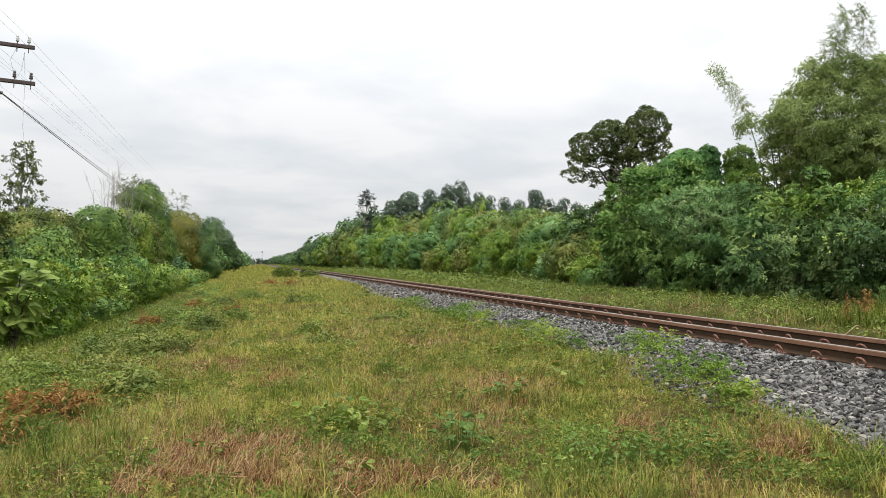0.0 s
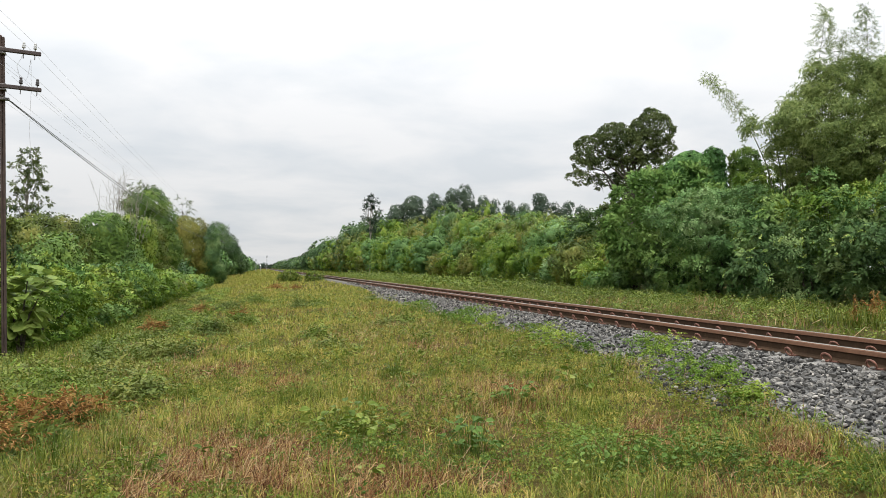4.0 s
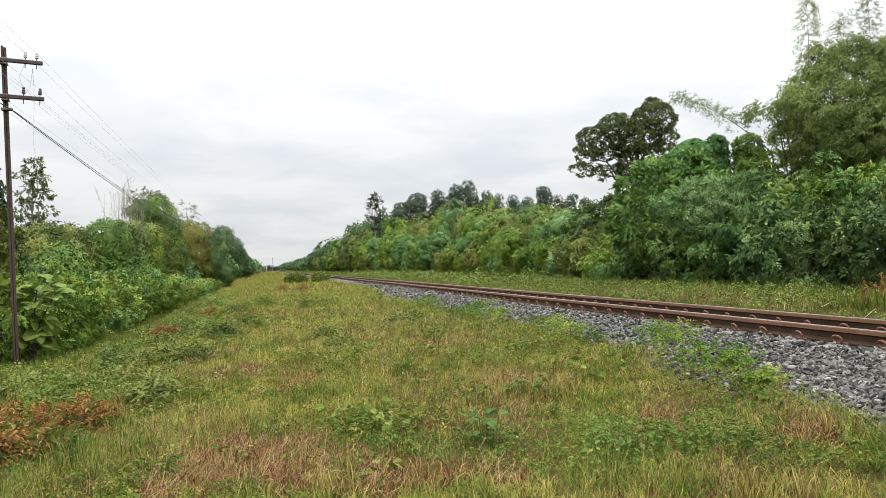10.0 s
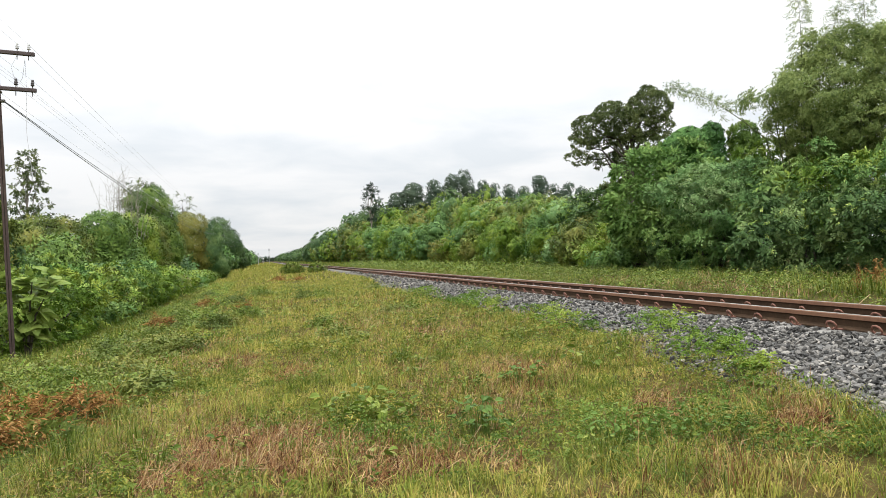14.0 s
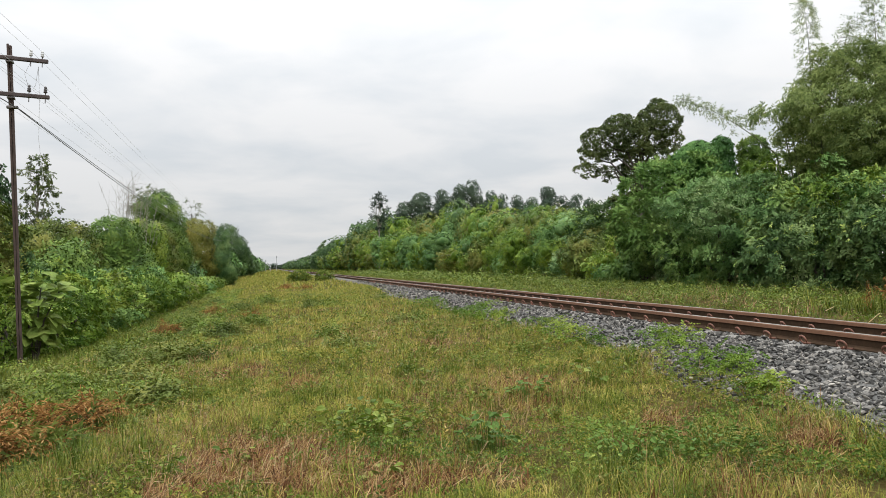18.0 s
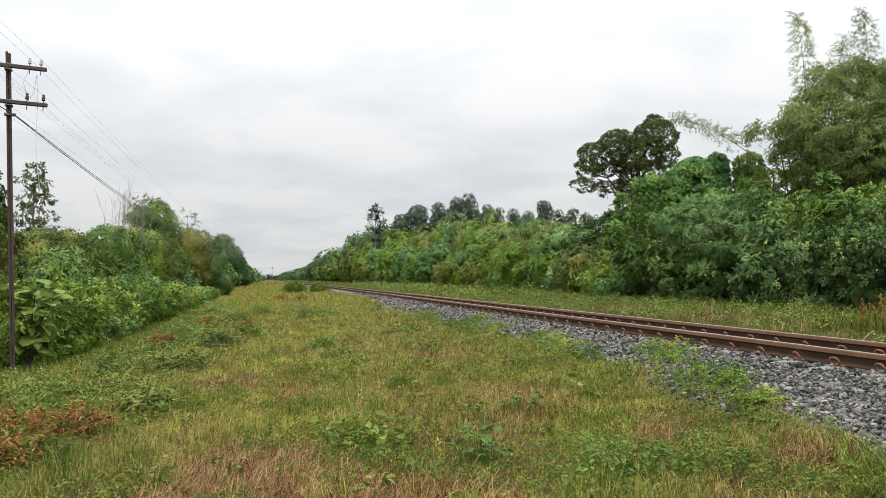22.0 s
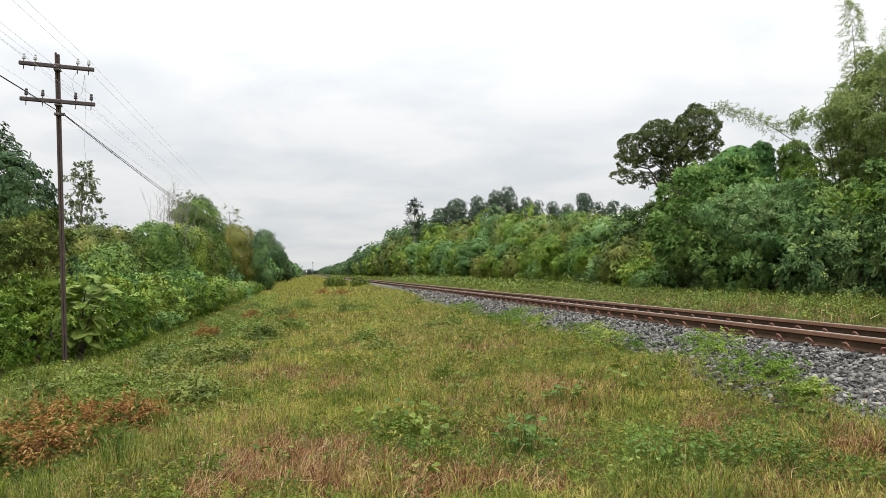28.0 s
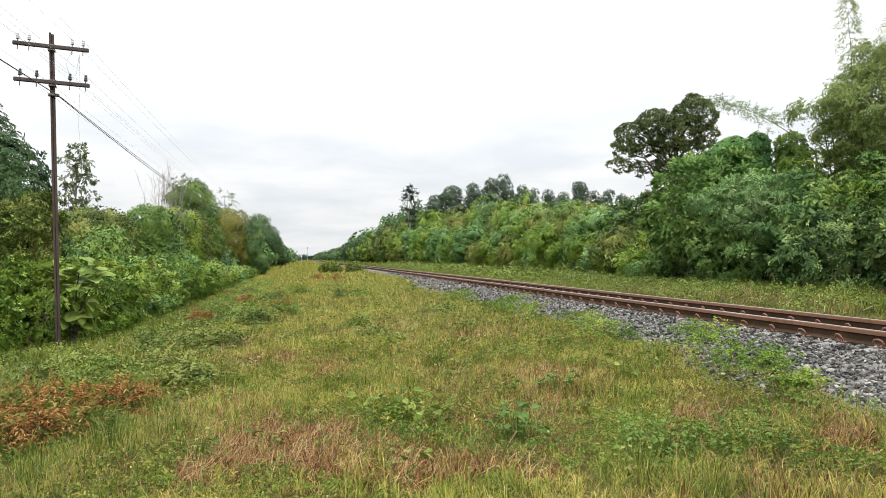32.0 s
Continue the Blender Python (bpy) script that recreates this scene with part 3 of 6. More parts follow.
def rail_mesh(x, y0, y1):
    """A flat-bottomed rail: foot, web and head with rounded corners."""
    half = [(0.0, 0.0), (0.066, 0.0), (0.066, 0.011), (0.026, 0.024), (0.009, 0.038), (0.009, 0.096), (0.018, 0.104), (0.035, 0.110), (0.036, 0.148), (0.030, 0.157), (0.0, 0.159)]
    prof = half + [(-a, b) for a, b in half[-2:0:-1]]
    ys = np.r_[np.arange(y0, 60, 4.0), np.geomspace(60, y1, 24)]
    n = len(prof)
    v = np.array([(x + a, yy, RAIL_TOP_Z - 0.159 + b) for yy in ys for a, b in prof])
    i, k = np.meshgrid(np.arange(len(ys) - 1), np.arange(n), indexing="ij")
    j = (k + 1) % n
    q = np.stack([i * n + k, i * n + j, (i + 1) * n + j, (i + 1) * n + k], -1).reshape(-1, 4)
    me = np_mesh("rail", v, [q], RUST_SHADED)
    me.materials.append(RAIL_HEAD)
    me.materials.append(RAIL_TOP)
    # head sides take the lit rust, the top bare steel, the rest shaded rust
    kind = {7: 1, 8: 1, 9: 2, 10: 2, 11: 1, 12: 1}
    me.polygons.foreach_set("material_index", np.array([kind[k % n] if k % n in kind else 0 for k in range(len(q))], np.int32))
    return me


def sleeper_mesh():
    prof = [(-1.0, -0.03), (-0.62, 0.0), (-0.40, 0.0), (-0.2, -0.04), (0.2, -0.04), (0.40, 0.0), (0.62, 0.0), (1.0, -0.03)]
    v, q = [], []
    for a, h in prof:
        v += [(a, -0.13, -0.2), (a, -0.10, h), (a, 0.10, h), (a, 0.13, -0.2)]
    for i in range(len(prof) - 1):
        for k in range(4):
            j = (k + 1) % 4
            q.append((i * 4 + k, (i + 1) * 4 + k, (i + 1) * 4 + j, i * 4 + j))
    q += [(0, 1, 2, 3), (31, 30, 29, 28)]
    return np_mesh("sleeper", v, [np.array(q)], CONCRETE)


def clip_mesh():
    """A sprung steel rail clip: a bent bar with a leg in its socket and a loop over the rail's foot."""
    t = np.linspace(-0.35, 1.5, 10) * np.pi
    loop = np.stack([-0.03 - 0.018 * np.sin(t), -0.062 * np.cos(t), 0.048 + 0.042 * np.sin(t)], -1)
    leg = np.array([[0.0, -0.12, 0.015], [0.0, -0.08, 0.012]])
    foot = np.array([[0.035, 0.03, 0.012], [0.055, 0.05, 0.015]])
    p = np.concatenate([leg, loop, foot])
    bar = tube(p, 0.0105, 6)
    return np_mesh("rail_clip", *wrap(bar, CLIP), True)


def build_track():
    track = thing("railway_track", TRACK_X, 0, 0, "metre-gauge railway track with rusty rails on concrete sleepers", "railway track")
    for x in RAIL_X:
        part("rail", rail_mesh(x - TRACK_X, -14.0, 900.0), track, "rusty steel rail with a worn bright running edge")
    sl, cl = sleeper_mesh(), clip_mesh()
    y = 0.27
    while y < 46:
        s = part("sleeper", sl, track, m=pose(0, y, SLEEPER_Z - 0.004, 0, 0, random.uniform(-0.6, 0.6)))
        for rx in RAIL_X:
            for side in (-1, 1):
                part("rail_clip", cl, s, "rust-red spring rail clip", pose(rx - TRACK_X + side * 0.098, random.uniform(-0.02, 0.02), 0.0, 0, 0, (0 if side < 0 else 180) + random.uniform(-12, 12)))
        y += SLEEPER_STEP
    far = []
    k = 0
    while y < 160:
        v = np.array([(v.co.x, v.co.y + y, v.co.z + SLEEPER_Z) for v in sl.vertices])
        far.append((v, np.array([p.vertices[:] for p in sl.polygons])))
        y += SLEEPER_STEP
        k += 1
    tagged(part("far_sleeper", np_mesh("far_sleeper", *wrap(join(far), CONCRETE)), track), kind="stuff")


build_track()


def ballast_z(x):
    """Cross-section of the stone bed."""
    return np.interp(x, [3.6, 3.9, 4.35, 5.0, 5.2, 5.58, 5.64, 5.80, 5.86, 6.65, 6.71, 6.87, 6.93, 7.3, 7.6, 8.5, 8.7], [0.12, 0.285, 0.375, 0.49, 0.505, 0.505, 0.46, 0.46, 0.505, 0.505, 0.46, 0.46, 0.505, 0.505, 0.48, 0.40, 0.3])


def build_ballast():
    xs = np.array([3.6, 3.75, 3.9, 4.1, 4.35, 4.6, 4.8, 5.0, 5.2, 5.58, 5.64, 5.80, 5.86, 6.2, 6.65, 6.71, 6.87, 6.93, 7.3, 7.6, 8.0, 8.5, 8.7])
    ys = np.r_[np.linspace(-12, 60, 145), np.geomspace(61, 900, 30)]
    gx, gy = np.meshgrid(xs, ys, indexing="ij")
    sunk = 0.3 * np.clip((gy - 30) / 12, 0, 1) * np.clip((5.3 - gx) / 0.3, 0, 1) + 0.12 * np.clip((gy - 5.8) / 1.4, 0, 1) * np.clip((4.35 - gx) / 0.3, 0, 1)
    v = np.stack([gx, gy, ballast_z(gx) - sunk], -1).reshape(-1, 3)
    i, k = np.meshgrid(np.arange(len(xs) - 1), np.arange(len(ys) - 1), indexing="ij")
    n = len(ys)
    q = np.stack([i * n + k, (i + 1) * n + k, (i + 1) * n + k + 1, i * n + k + 1], -1).reshape(-1, 4)
    return tagged(new("ballast_bed", np_mesh("ballast_bed", v, [q], BALLAST, True)), "bed of grey crushed stone under the track", "ballast", kind="structure")


ballast = build_ballast()


def stone_shapes(rng, count=10):
    """Angular broken stones of 20 faces."""
    bm = bmesh.new()
    bmesh.ops.create_icosphere(bm, subdivisions=1, radius=1.0)
    bm.verts.ensure_lookup_table()
    base = np.array([v.co[:] for v in bm.verts])
    tri = np.array([[v.index for v in f.verts] for f in bm.faces])
    bm.free()
    out = []
    for _ in range(count):
        cut = unit(rng.normal(size=(9, 3)))
        v = base * rng.uniform(0.75, 1.25, (len(base), 1))
        for c in cut:
            d = v @ c
            v = v - np.maximum(d - rng.uniform(0.35, 0.7), 0)[:, None] * c
        out.append(v * np.array([1.2, 0.9, 0.72]))
    return out, tri


def build_stones():
    rng = np.random.default_rng(5)
    shapes, tri = stone_shapes(rng)
    meshes = [np_mesh("ballast_stone", v, [tri], STONE) for v in shapes]

    def laid(n, y0, y1, x0, x1, small, large):
        y, x = rng.uniform(y0, y1, n), rng.uniform(x0, x1, n)
        s = rng.uniform(small, large, n)
        mid = np.abs((y - 0.27 + SLEEPER_STEP / 2) % SLEEPER_STEP - SLEEPER_STEP / 2) < 0.11
        ok = (~(mid & (x > 5.3)) | ((rng.random(n) < 0.2) & (x < 5.6))) & (np.abs(x - RAIL_X[0]) > 0.10) & (np.abs(x - RAIL_X[1]) > 0.10)
        # creeping weeds cover part of the foot of the slope
        ok &= (x > stone_edge(y) - 0.05) | (rng.random(n) < 0.6)
        ok &= x > 3.8 + 1.5 * np.clip((y - 24) / 18, 0, 1)
        x, y, s = x[ok], y[ok], s[ok]
        return x, y, ballast_z(x) + s * rng.uniform(-0.2, 0.75, len(x)) + 0.035 * (mid[ok] & (x > 5.2)), s

    x, y, z, s = laid(620, 4.3, 8.5, 4.0, 5.3, 0.022, 0.04)
    for a, b, c, d in list(zip(x, y, z, s))[:300]:
        m = pose(a, b, c, rng.uniform(-40, 40), rng.uniform(-40, 40), rng.uniform(0, 360)) @ Matrix.Scale(d, 4)
        part("ballast_stone", meshes[rng.integers(len(meshes))], ballast, m=m)
    vs, fs, n = [], [], 0
    for count, y0, y1, x0, x1, a, b in ((7600, 4.0, 9.0, 3.8, 5.7, 0.014, 0.038), (1000, 4.0, 9.0, 5.6, 7.4, 0.022, 0.036), (6200, 9.0, 22.0, 4.15, 5.7, 0.018, 0.042), (1200, 9.0, 30.0, 7.0, 8.4, 0.03, 0.055), (2600, 22.0, 50.0, 4.3, 5.7, 0.04, 0.075), (500, 30.0, 60.0, 7.0, 8.4, 0.035, 0.07)):
        x, y, z, s = laid(count, y0, y1, x0, x1, a, b)
        for xx, yy, zz, ss in zip(x, y, z, s):
            turn = np.array(Euler(rng.uniform(-0.7, 0.7, 3) + np.array([0, 0, rng.uniform(0, 6.28)])).to_matrix())
            vs.append(shapes[rng.integers(len(shapes))] @ turn.T * ss + (xx, yy, zz))
            fs.append(tri + n)
            n += len(vs[-1])
    ob = part("loose_stones", np_mesh("loose_stones", np.concatenate(vs), [np.concatenate(fs)], STONE), ballast)
    tagged(ob, kind="stuff")


# ---- telegraph pole and wires ----
POLE_X, POLE_Y, POLE_LEAN, POLE_HIGH = -4.67, 16.3, -1.75, 6.22
HOOKS = ((-0.58, -0.385, 0.365, 0.56), (-0.555, -0.27, 0.31, 0.59))


def insulator(upper, mat):
    """A pin insulator with its petticoats."""
    s = 0.86 if upper else 0.92
    prof = [(0.0, 0.0), (0.034, 0.0), (0.040, 0.02), (0.030, 0.035), (0.036, 0.05), (0.034, 0.075), (0.022, 0.085), (0.030, 0.10), (0.026, 0.13), (0.0, 0.14)]
    return np_mesh("insulator", *wrap(lathe([(r * s, h * s + 0.05) for r, h in prof], 10), mat), True)


def build_pole(x, y, z, lean, high, label, turn=0.0):
    pole = thing("telegraph_pole", x, y, z, label, "telegraph pole", "telegraph poles along the railway")
    pole.matrix_basis = pose(x, y, z, 0, lean, turn)
    # two bars of old rail, bolted back to back
    for dx, top in ((-0.026, high), (0.020, high - 0.03)):
        part("post", bm_mesh("post", box(0.040, 0.09, top + 0.5, 0.008, (dx, 0, (top - 0.5) / 2)), POLE), pole)
    pin = np_mesh("pin", *wrap(tube([(0, 0, -0.07), (0, 0, 0.07)], 0.009, 6), STEEL))
    for level, drop in ((0, 0.29), (1, 0.98)):
        h = high - drop
        arm = part("crossarm", bm_mesh("crossarm", box(1.33, 0.07, 0.075, 0.012), ARM), pole, "weathered timber crossarm", pose(0.0, -0.10, h, 0, 3.2, 0))
        ins = insulator(level == 0, PORCELAIN if level == 0 else GLAZE_DARK)
        for hx in HOOKS[level]:
            part("pin", pin, arm, m=pose(hx, 0, 0.05))
            part("insulator", ins, arm, "white porcelain insulator" if level == 0 else "dark glazed insulator", pose(hx, 0, 0.03))
            part("pin_nut", pin, arm, m=pose(hx, 0, -0.05))
        part("arm_band", bm_mesh("arm_band", box(0.15, 0.20, 0.05, 0.008, (0, -0.03, 0)), STEEL), pole, m=pose(0, 0, h + 0.02))
        part("arm_band", bm_mesh("arm_band", box(0.13, 0.19, 0.03, 0.006, (0, -0.03, 0)), STEEL), pole, m=pose(0, 0, h - 0.06))
    part("cable_bracket", bm_mesh("cable_bracket", box(0.20, 0.10, 0.05, 0.01, (0.02, -0.06, 0)), STEEL), pole, "steel cable bracket", pose(0, 0, high - 1.22))
    return pole


def bend_x(y):
    """The line of poles swings a little left past the first pole."""
    return float(np.interp(y, [-20, 16.3, 90, 160], [0, 0, -0.2, -0.5]))


def build_wires(m, high, spans):
    """Wires from arm to arm along the line, sagging between poles."""
    rng = np.random.default_rng(3)
    hooks = [(hx, high - 0.29 + 0.16, 0.0024, WIRE) for hx in HOOKS[0]] + [(hx, high - 0.98 + 0.16, 0.0024, WIRE) for hx in HOOKS[1]]
    hooks += [(0.05, high - 1.20, 0.009, CABLE), (0.13, high - 1.25, 0.007, CABLE)]
    for k, (hx, hz, r, mat) in enumerate(hooks):
        start = m @ Vector((hx, -0.10, hz))
        pts = []
        for y0, y1 in spans:
            t = np.linspace(0, 1, 22)[:-1]
            sag = (0.45 if r < 0.005 else 0.75) * (1 + rng.uniform(-0.15, 0.15)) * (0.15 if y0 < 0 else 1.0)
            pts += [(start.x + bend_x(y0 + (y1 - y0) * a), y0 + (y1 - y0) * a, start.z - sag * 4 * a * (1 - a)) for a in t]
        pts.append((start.x + bend_x(spans[-1][1]), spans[-1][1], start.z))
        v, q = tube(pts, r, 5)
        base = np.array(pts[0])
        name, label = ("overhead_wire", "thin grey overhead wire between the poles") if r < 0.005 else ("overhead_cable", "thick black sagging overhead cable")
        w = new(name, np_mesh(name, v - base, [q], mat, True))
        w.matrix_basis = Matrix.Translation(base)
        tagged(w, label, "wire" if r < 0.005 else "cable", "wires on the telegraph poles")


pole_1 = build_pole(POLE_X, POLE_Y, float(ground_z(POLE_X, POLE_Y)), POLE_LEAN, POLE_HIGH, "rust-brown telegraph pole with two crossarms and insulators in the bushes", 10.0)
build_pole(-4.9, 90.0, -0.5, 0.0, 5.8, "distant brown telegraph pole hidden in creeper-clad trees", 2)
build_pole(POLE_X, -20.0, -0.4, 0.0, POLE_HIGH, "brown telegraph pole with two crossarms behind the viewer")
bpy.context.view_layer.update()
build_wires(pole_1.matrix_world.copy(), POLE_HIGH, ((-20.0, 16.3), (16.3, 90.0), (90.0, 150.0)))
# a broken wire end hanging from the upper arm
v, q = tube([(0, 0, 0), (-0.12, 0, -0.25), (-0.04, 0.0, -0.62), (0.06, 0.02, -0.45), (0.12, 0, -0.10), (0.12, 0, -0.7), (0.08, 0, -1.5), (0.14, 0, -2.35)], 0.004, 5)
part("hanging_wire", np_mesh("hanging_wire", v, [q], WIRE, True), pole_1, "loose wire hanging from the arm", pose(0.37, -0.1, POLE_HIGH - 0.33))


# ---- right of the track: hedge wall of shrubs ----
def hedge_right():
    rng = np.random.default_rng(11)
    looks = [(LEAF_MID, "pairs", 0.095, 0.56, "dense mid-green leafy shrub in the hedge beyond the track"), (LEAF_DEEP, "pairs", 0.12, 0.46, "deep green big-leaved shrub in the hedge beyond the track"), (LEAF_BLUE, "pairs", 0.10, 0.42, "blue-green feathery shrub in the hedge beyond the track"), (LEAF_LIME, "pairs", 0.10, 0.54, "light yellow-green shrub in the hedge beyond the track"), (LEAF_OLIVE, "plume", 0.14, 0.40, "olive-tinged scrambling shrub in the hedge beyond the track")]
    top_y = [8, 15, 19.4, 22.2, 25.2, 27.4, 29, 30.5, 31.5, 33.0, 34.5, 36.4, 38.4, 41.4, 44.8, 50, 57, 63]
    top_z = [4.3, 4.4, 4.5, 4.6, 4.6, 4.7, 4.7, 4.6, 4.3, 3.7, 3.4, 3.5, 4.1, 5.1, 5.7, 5.8, 6.1, 6.4]
    y = 11.0
    while y < 62:
        h = float(np.interp(y, top_y, top_z)) - 0.75
        near = y < 33
        # front row, low and leafy to the ground
        pick = rng.choice(5, p=[0.22, 0.66, 0.08, 0.04, 0.0] if y < 22 else [0.24, 0.26, 0.30, 0.20, 0.0] if near else [0.14, 0.10, 0.08, 0.46, 0.22])
        mat, kind, leaf, ratio, label = looks[pick]
        mat = LEAF_FRESH if near and mat is LEAF_LIME else mat
        r = rng.uniform(1.3, 1.8) if near else rng.uniform(0.8, 1.6)
        shrub("hedge_shrub", 15.0 + r * 0.75 + (rng.uniform(-0.2, 0.3) if near else rng.uniform(-0.5, 0.8)), y, r, r, h * (rng.uniform(0.56, 0.76) if near else rng.uniform(0.35, 0.85)), mat, int(y * 100), label, n=1750 if near else 850, clump=0.42, sprays=34, kind=kind, leaf=leaf if near else leaf * 1.6, ratio=ratio, count=10, leaves=7, spread=0.2 if near else 0.24, far=not near, tips=0.09 if y < 22 else 0.14, group="hedge shrubs beyond the track")
        # back row, to full height
        pick = rng.choice(5, p=[0.30, 0.10, 0.05, 0.55, 0.0] if y < 22 else [0.26, 0.06, 0.12, 0.54, 0.02] if near else [0.16, 0.08, 0.02, 0.50, 0.24])
        mat, kind, leaf, ratio, label = looks[pick]
        mat = LEAF_FRESH if 22 < y < 33 and mat is LEAF_LIME else mat
        r2 = rng.uniform(1.7, 2.3)
        shrub("hedge_shrub", 16.6 + r2 * 0.6, y + rng.uniform(-0.5, 0.5), r2, r2, h * (rng.uniform(0.94, 1.06) if near else rng.uniform(0.82, 1.06)), mat, int(y * 100) + 7, label, n=1200 if near else 750, clump=0.48, sprays=34, kind=kind, leaf=leaf if near else leaf * 1.6, ratio=ratio, count=11, low=h * 0.25, leaves=7, spread=0.2 if near else 0.24, far=not near, tips=0.34 if near else 0.2, group="hedge shrubs beyond the track")
        y += rng.uniform(1.5, 2.1)
    # on along the line: taller thicket, then woods
    y = 62.0
    while y < 2400:
        step = 3.2 + (y - 62) * 0.05
        h = float(np.interp(y, [62, 68, 75, 93, 111, 130, 140, 160, 195, 280, 340, 400, 550, 1000], [5.7, 6.7, 7.8, 8.0, 8.2, 9.6, 12.0, 12.0, 10.6, 11.0, 10.0, 7.8, 8.2, 9.0]))
        s = 1 + min(y - 62, 250) * 0.006
        for dx, k in ((0.0, 0.6), (3.2, 1.0)):
            kinds = [LEAF_MID, LEAF_LIME, LEAF_OLIVE, LEAF_DEEP, LEAF_SOFT, LEAF_GOLD]
            mat = kinds[rng.choice(6, p=[0.12, 0.36, 0.18, 0.08, 0.18, 0.08])] if y < (250 if dx == 0 else 125) else [LEAF_WOODS, LEAF_DEEP][rng.choice(2, p=[0.75, 0.25])]
            r = rng.uniform(1.8, 3.1) * s
            shrub("roadside_tree" if dx else "thicket_shrub", 15.2 + r * 0.7 + dx, y + rng.uniform(-1, 1), r, r, h * k * ((rng.uniform(0.86, 1.1) if y < 130 else rng.uniform(0.72, 1.14)) if dx else rng.uniform(0.6, 1.25)), mat, int(y * 10) + int(dx), "bushy green tree in the thicket along the track" if dx else "green shrub at the edge of the thicket", far=True, n=780 if y < 140 else 200, kind="pairs", leaf=(0.22 if y < 140 else 0.42) * s, ratio=0.7, count=7, spread=0.24 * s, leaves=6, depth=0.15, group="thicket along the track", category="tree" if dx else "shrub")
        y += step


hedge_right()

# vine-covered mounds over the hedge
dome("vine_mound", 16.6, 29.2, [(0, 0, 3.9, 1.3, 1.2), (-0.9, 0.6, 3.5, 1.2, 1.2), (0.7, 0.3, 3.3, 1.3, 1.2), (-1.2, 1.6, 2.7, 0.9, 0.9), (0.6, 1.0, 4.0, 1.0, 0.9), (-0.2, -0.8, 3.0, 1.3, 1.1), (-1.3, 0.2, 2.4, 1.2, 1.2)], LEAF_FRESH, 401, "mound of bright green creeper over the hedge", 0.14, 0.65, 1.2, category="climber", shag=0.5, rough=0.14, clump=0.36)
dome("vine_mound", 17.3, 29.35, [(0, 0, 5.2, 0.75, 0.6), (-0.45, 0.1, 4.8, 0.65, 0.7), (0.3, 0, 4.4, 0.85, 0.8)], LEAF_DOME, 404, "smooth mound of rich green creeper over the hedge", 0.11, 0.75, 2.0, category="climber", rough=0.08)
dome("vine_column", 18.27, 29.2, [(0, 0, 5.5, 0.40, 0.5), (0, 0, 4.7, 0.46, 0.8), (0.05, 0, 3.7, 0.6, 0.9)], LEAF_DOME, 402, "round-topped column of dark creeper smothering a stump", 0.10, 0.75, 2.0, category="climber", rough=0.06)
dome("vine_column", 19.6, 28.95, [(0, 0, 5.45, 0.45, 0.5), (0.05, 0, 4.7, 0.55, 0.8), (0, 0, 3.7, 0.65, 0.9)], LEAF_VINE, 403, "round-topped column of dull creeper smothering a stump", 0.11, 0.6, 1.6, category="climber", rough=0.12, shag=0.6)
dome("feathery_shrub", 16.2, 24.5, [(-1.1, 0.2, 3.0, 1.15, 0.42), (0.25, 0, 3.15, 1.2, 0.45), (1.4, -0.2, 2.95, 1.1, 0.5), (-1.8, 0.4, 2.7, 0.8, 0.4), (-0.5, -0.3, 2.3, 1.3, 0.6), (0.9, -0.4, 2.2, 1.2, 0.6)], LEAF_BLUE, 406, "blue-green feathery shrub with layered sprays in the hedge", 0.115, 0.42, 1.2, shag=0.8, clump=0.36)
dome("leafy_shrub", 18.4, 24.4, [(-0.6, 0.3, 3.9, 0.9, 0.5), (0.5, -0.2, 4.1, 1.0, 0.55), (1.5, -0.6, 4.1, 1.0, 0.6), (0.3, -0.4, 3.3, 1.6, 0.8)], LEAF_LIME, 407, "yellow-green leafy shrub rising behind the feathery one", 0.115, 0.5, 1.0, shag=0.8, clump=0.36)
dome("shaded_bush", 20.2, 41.0, [(0, 0, 3.6, 1.2, 1.0), (-1.3, 0.6, 3.0, 1.2, 1.0), (1.2, 0, 3.9, 1.3, 1.2), (-0.3, -0.5, 2.6, 1.7, 1.2), (1.4, -0.4, 2.6, 1.6, 1.3)], LEAF_DARK, 405, "dark bush under the spreading tree behind the hedge", 0.2, 0.6, 1.3, shag=0.6, rough=0.15, clump=0.35)

# the dark spreading tree behind the hedge
tree("dark_tree", 17.6, 35.0, 8.6, 0.17, [(1.56, 1.10, 8.05, 0.85, 0.85), (1.01, 1.21, 7.34, 0.79, 0.70), (1.99, 1.04, 7.07, 0.56, 0.51), (-0.37, 1.45, 7.47, 0.96, 0.76), (0.33, 1.34, 6.92, 0.85, 0.62), (-1.34, 1.63, 7.04, 0.73, 0.62), (-1.83, 1.73, 6.48, 0.51, 0.37), (-0.78, 1.54, 6.54, 0.56, 0.25), (0.61, 1.31, 6.07, 0.73, 0.51), (-1.88, 1.75, 5.58, 0.56, 0.20), (-1.05, 1.61, 5.41, 0.45, 0.20), (0.34, 1.36, 5.51, 0.68, 0.34), (1.30, 1.18, 6.28, 0.56, 0.42), (0.5, 1.3, 4.7, 0.7, 0.5)], LEAF_DARK, 420, "dark spreading tree with open crown behind the hedge", n=4700, kind="whorl", leaf=0.13, ratio=0.42, spread=0.1, lean=(0.5, 1.2), depth=0.5)


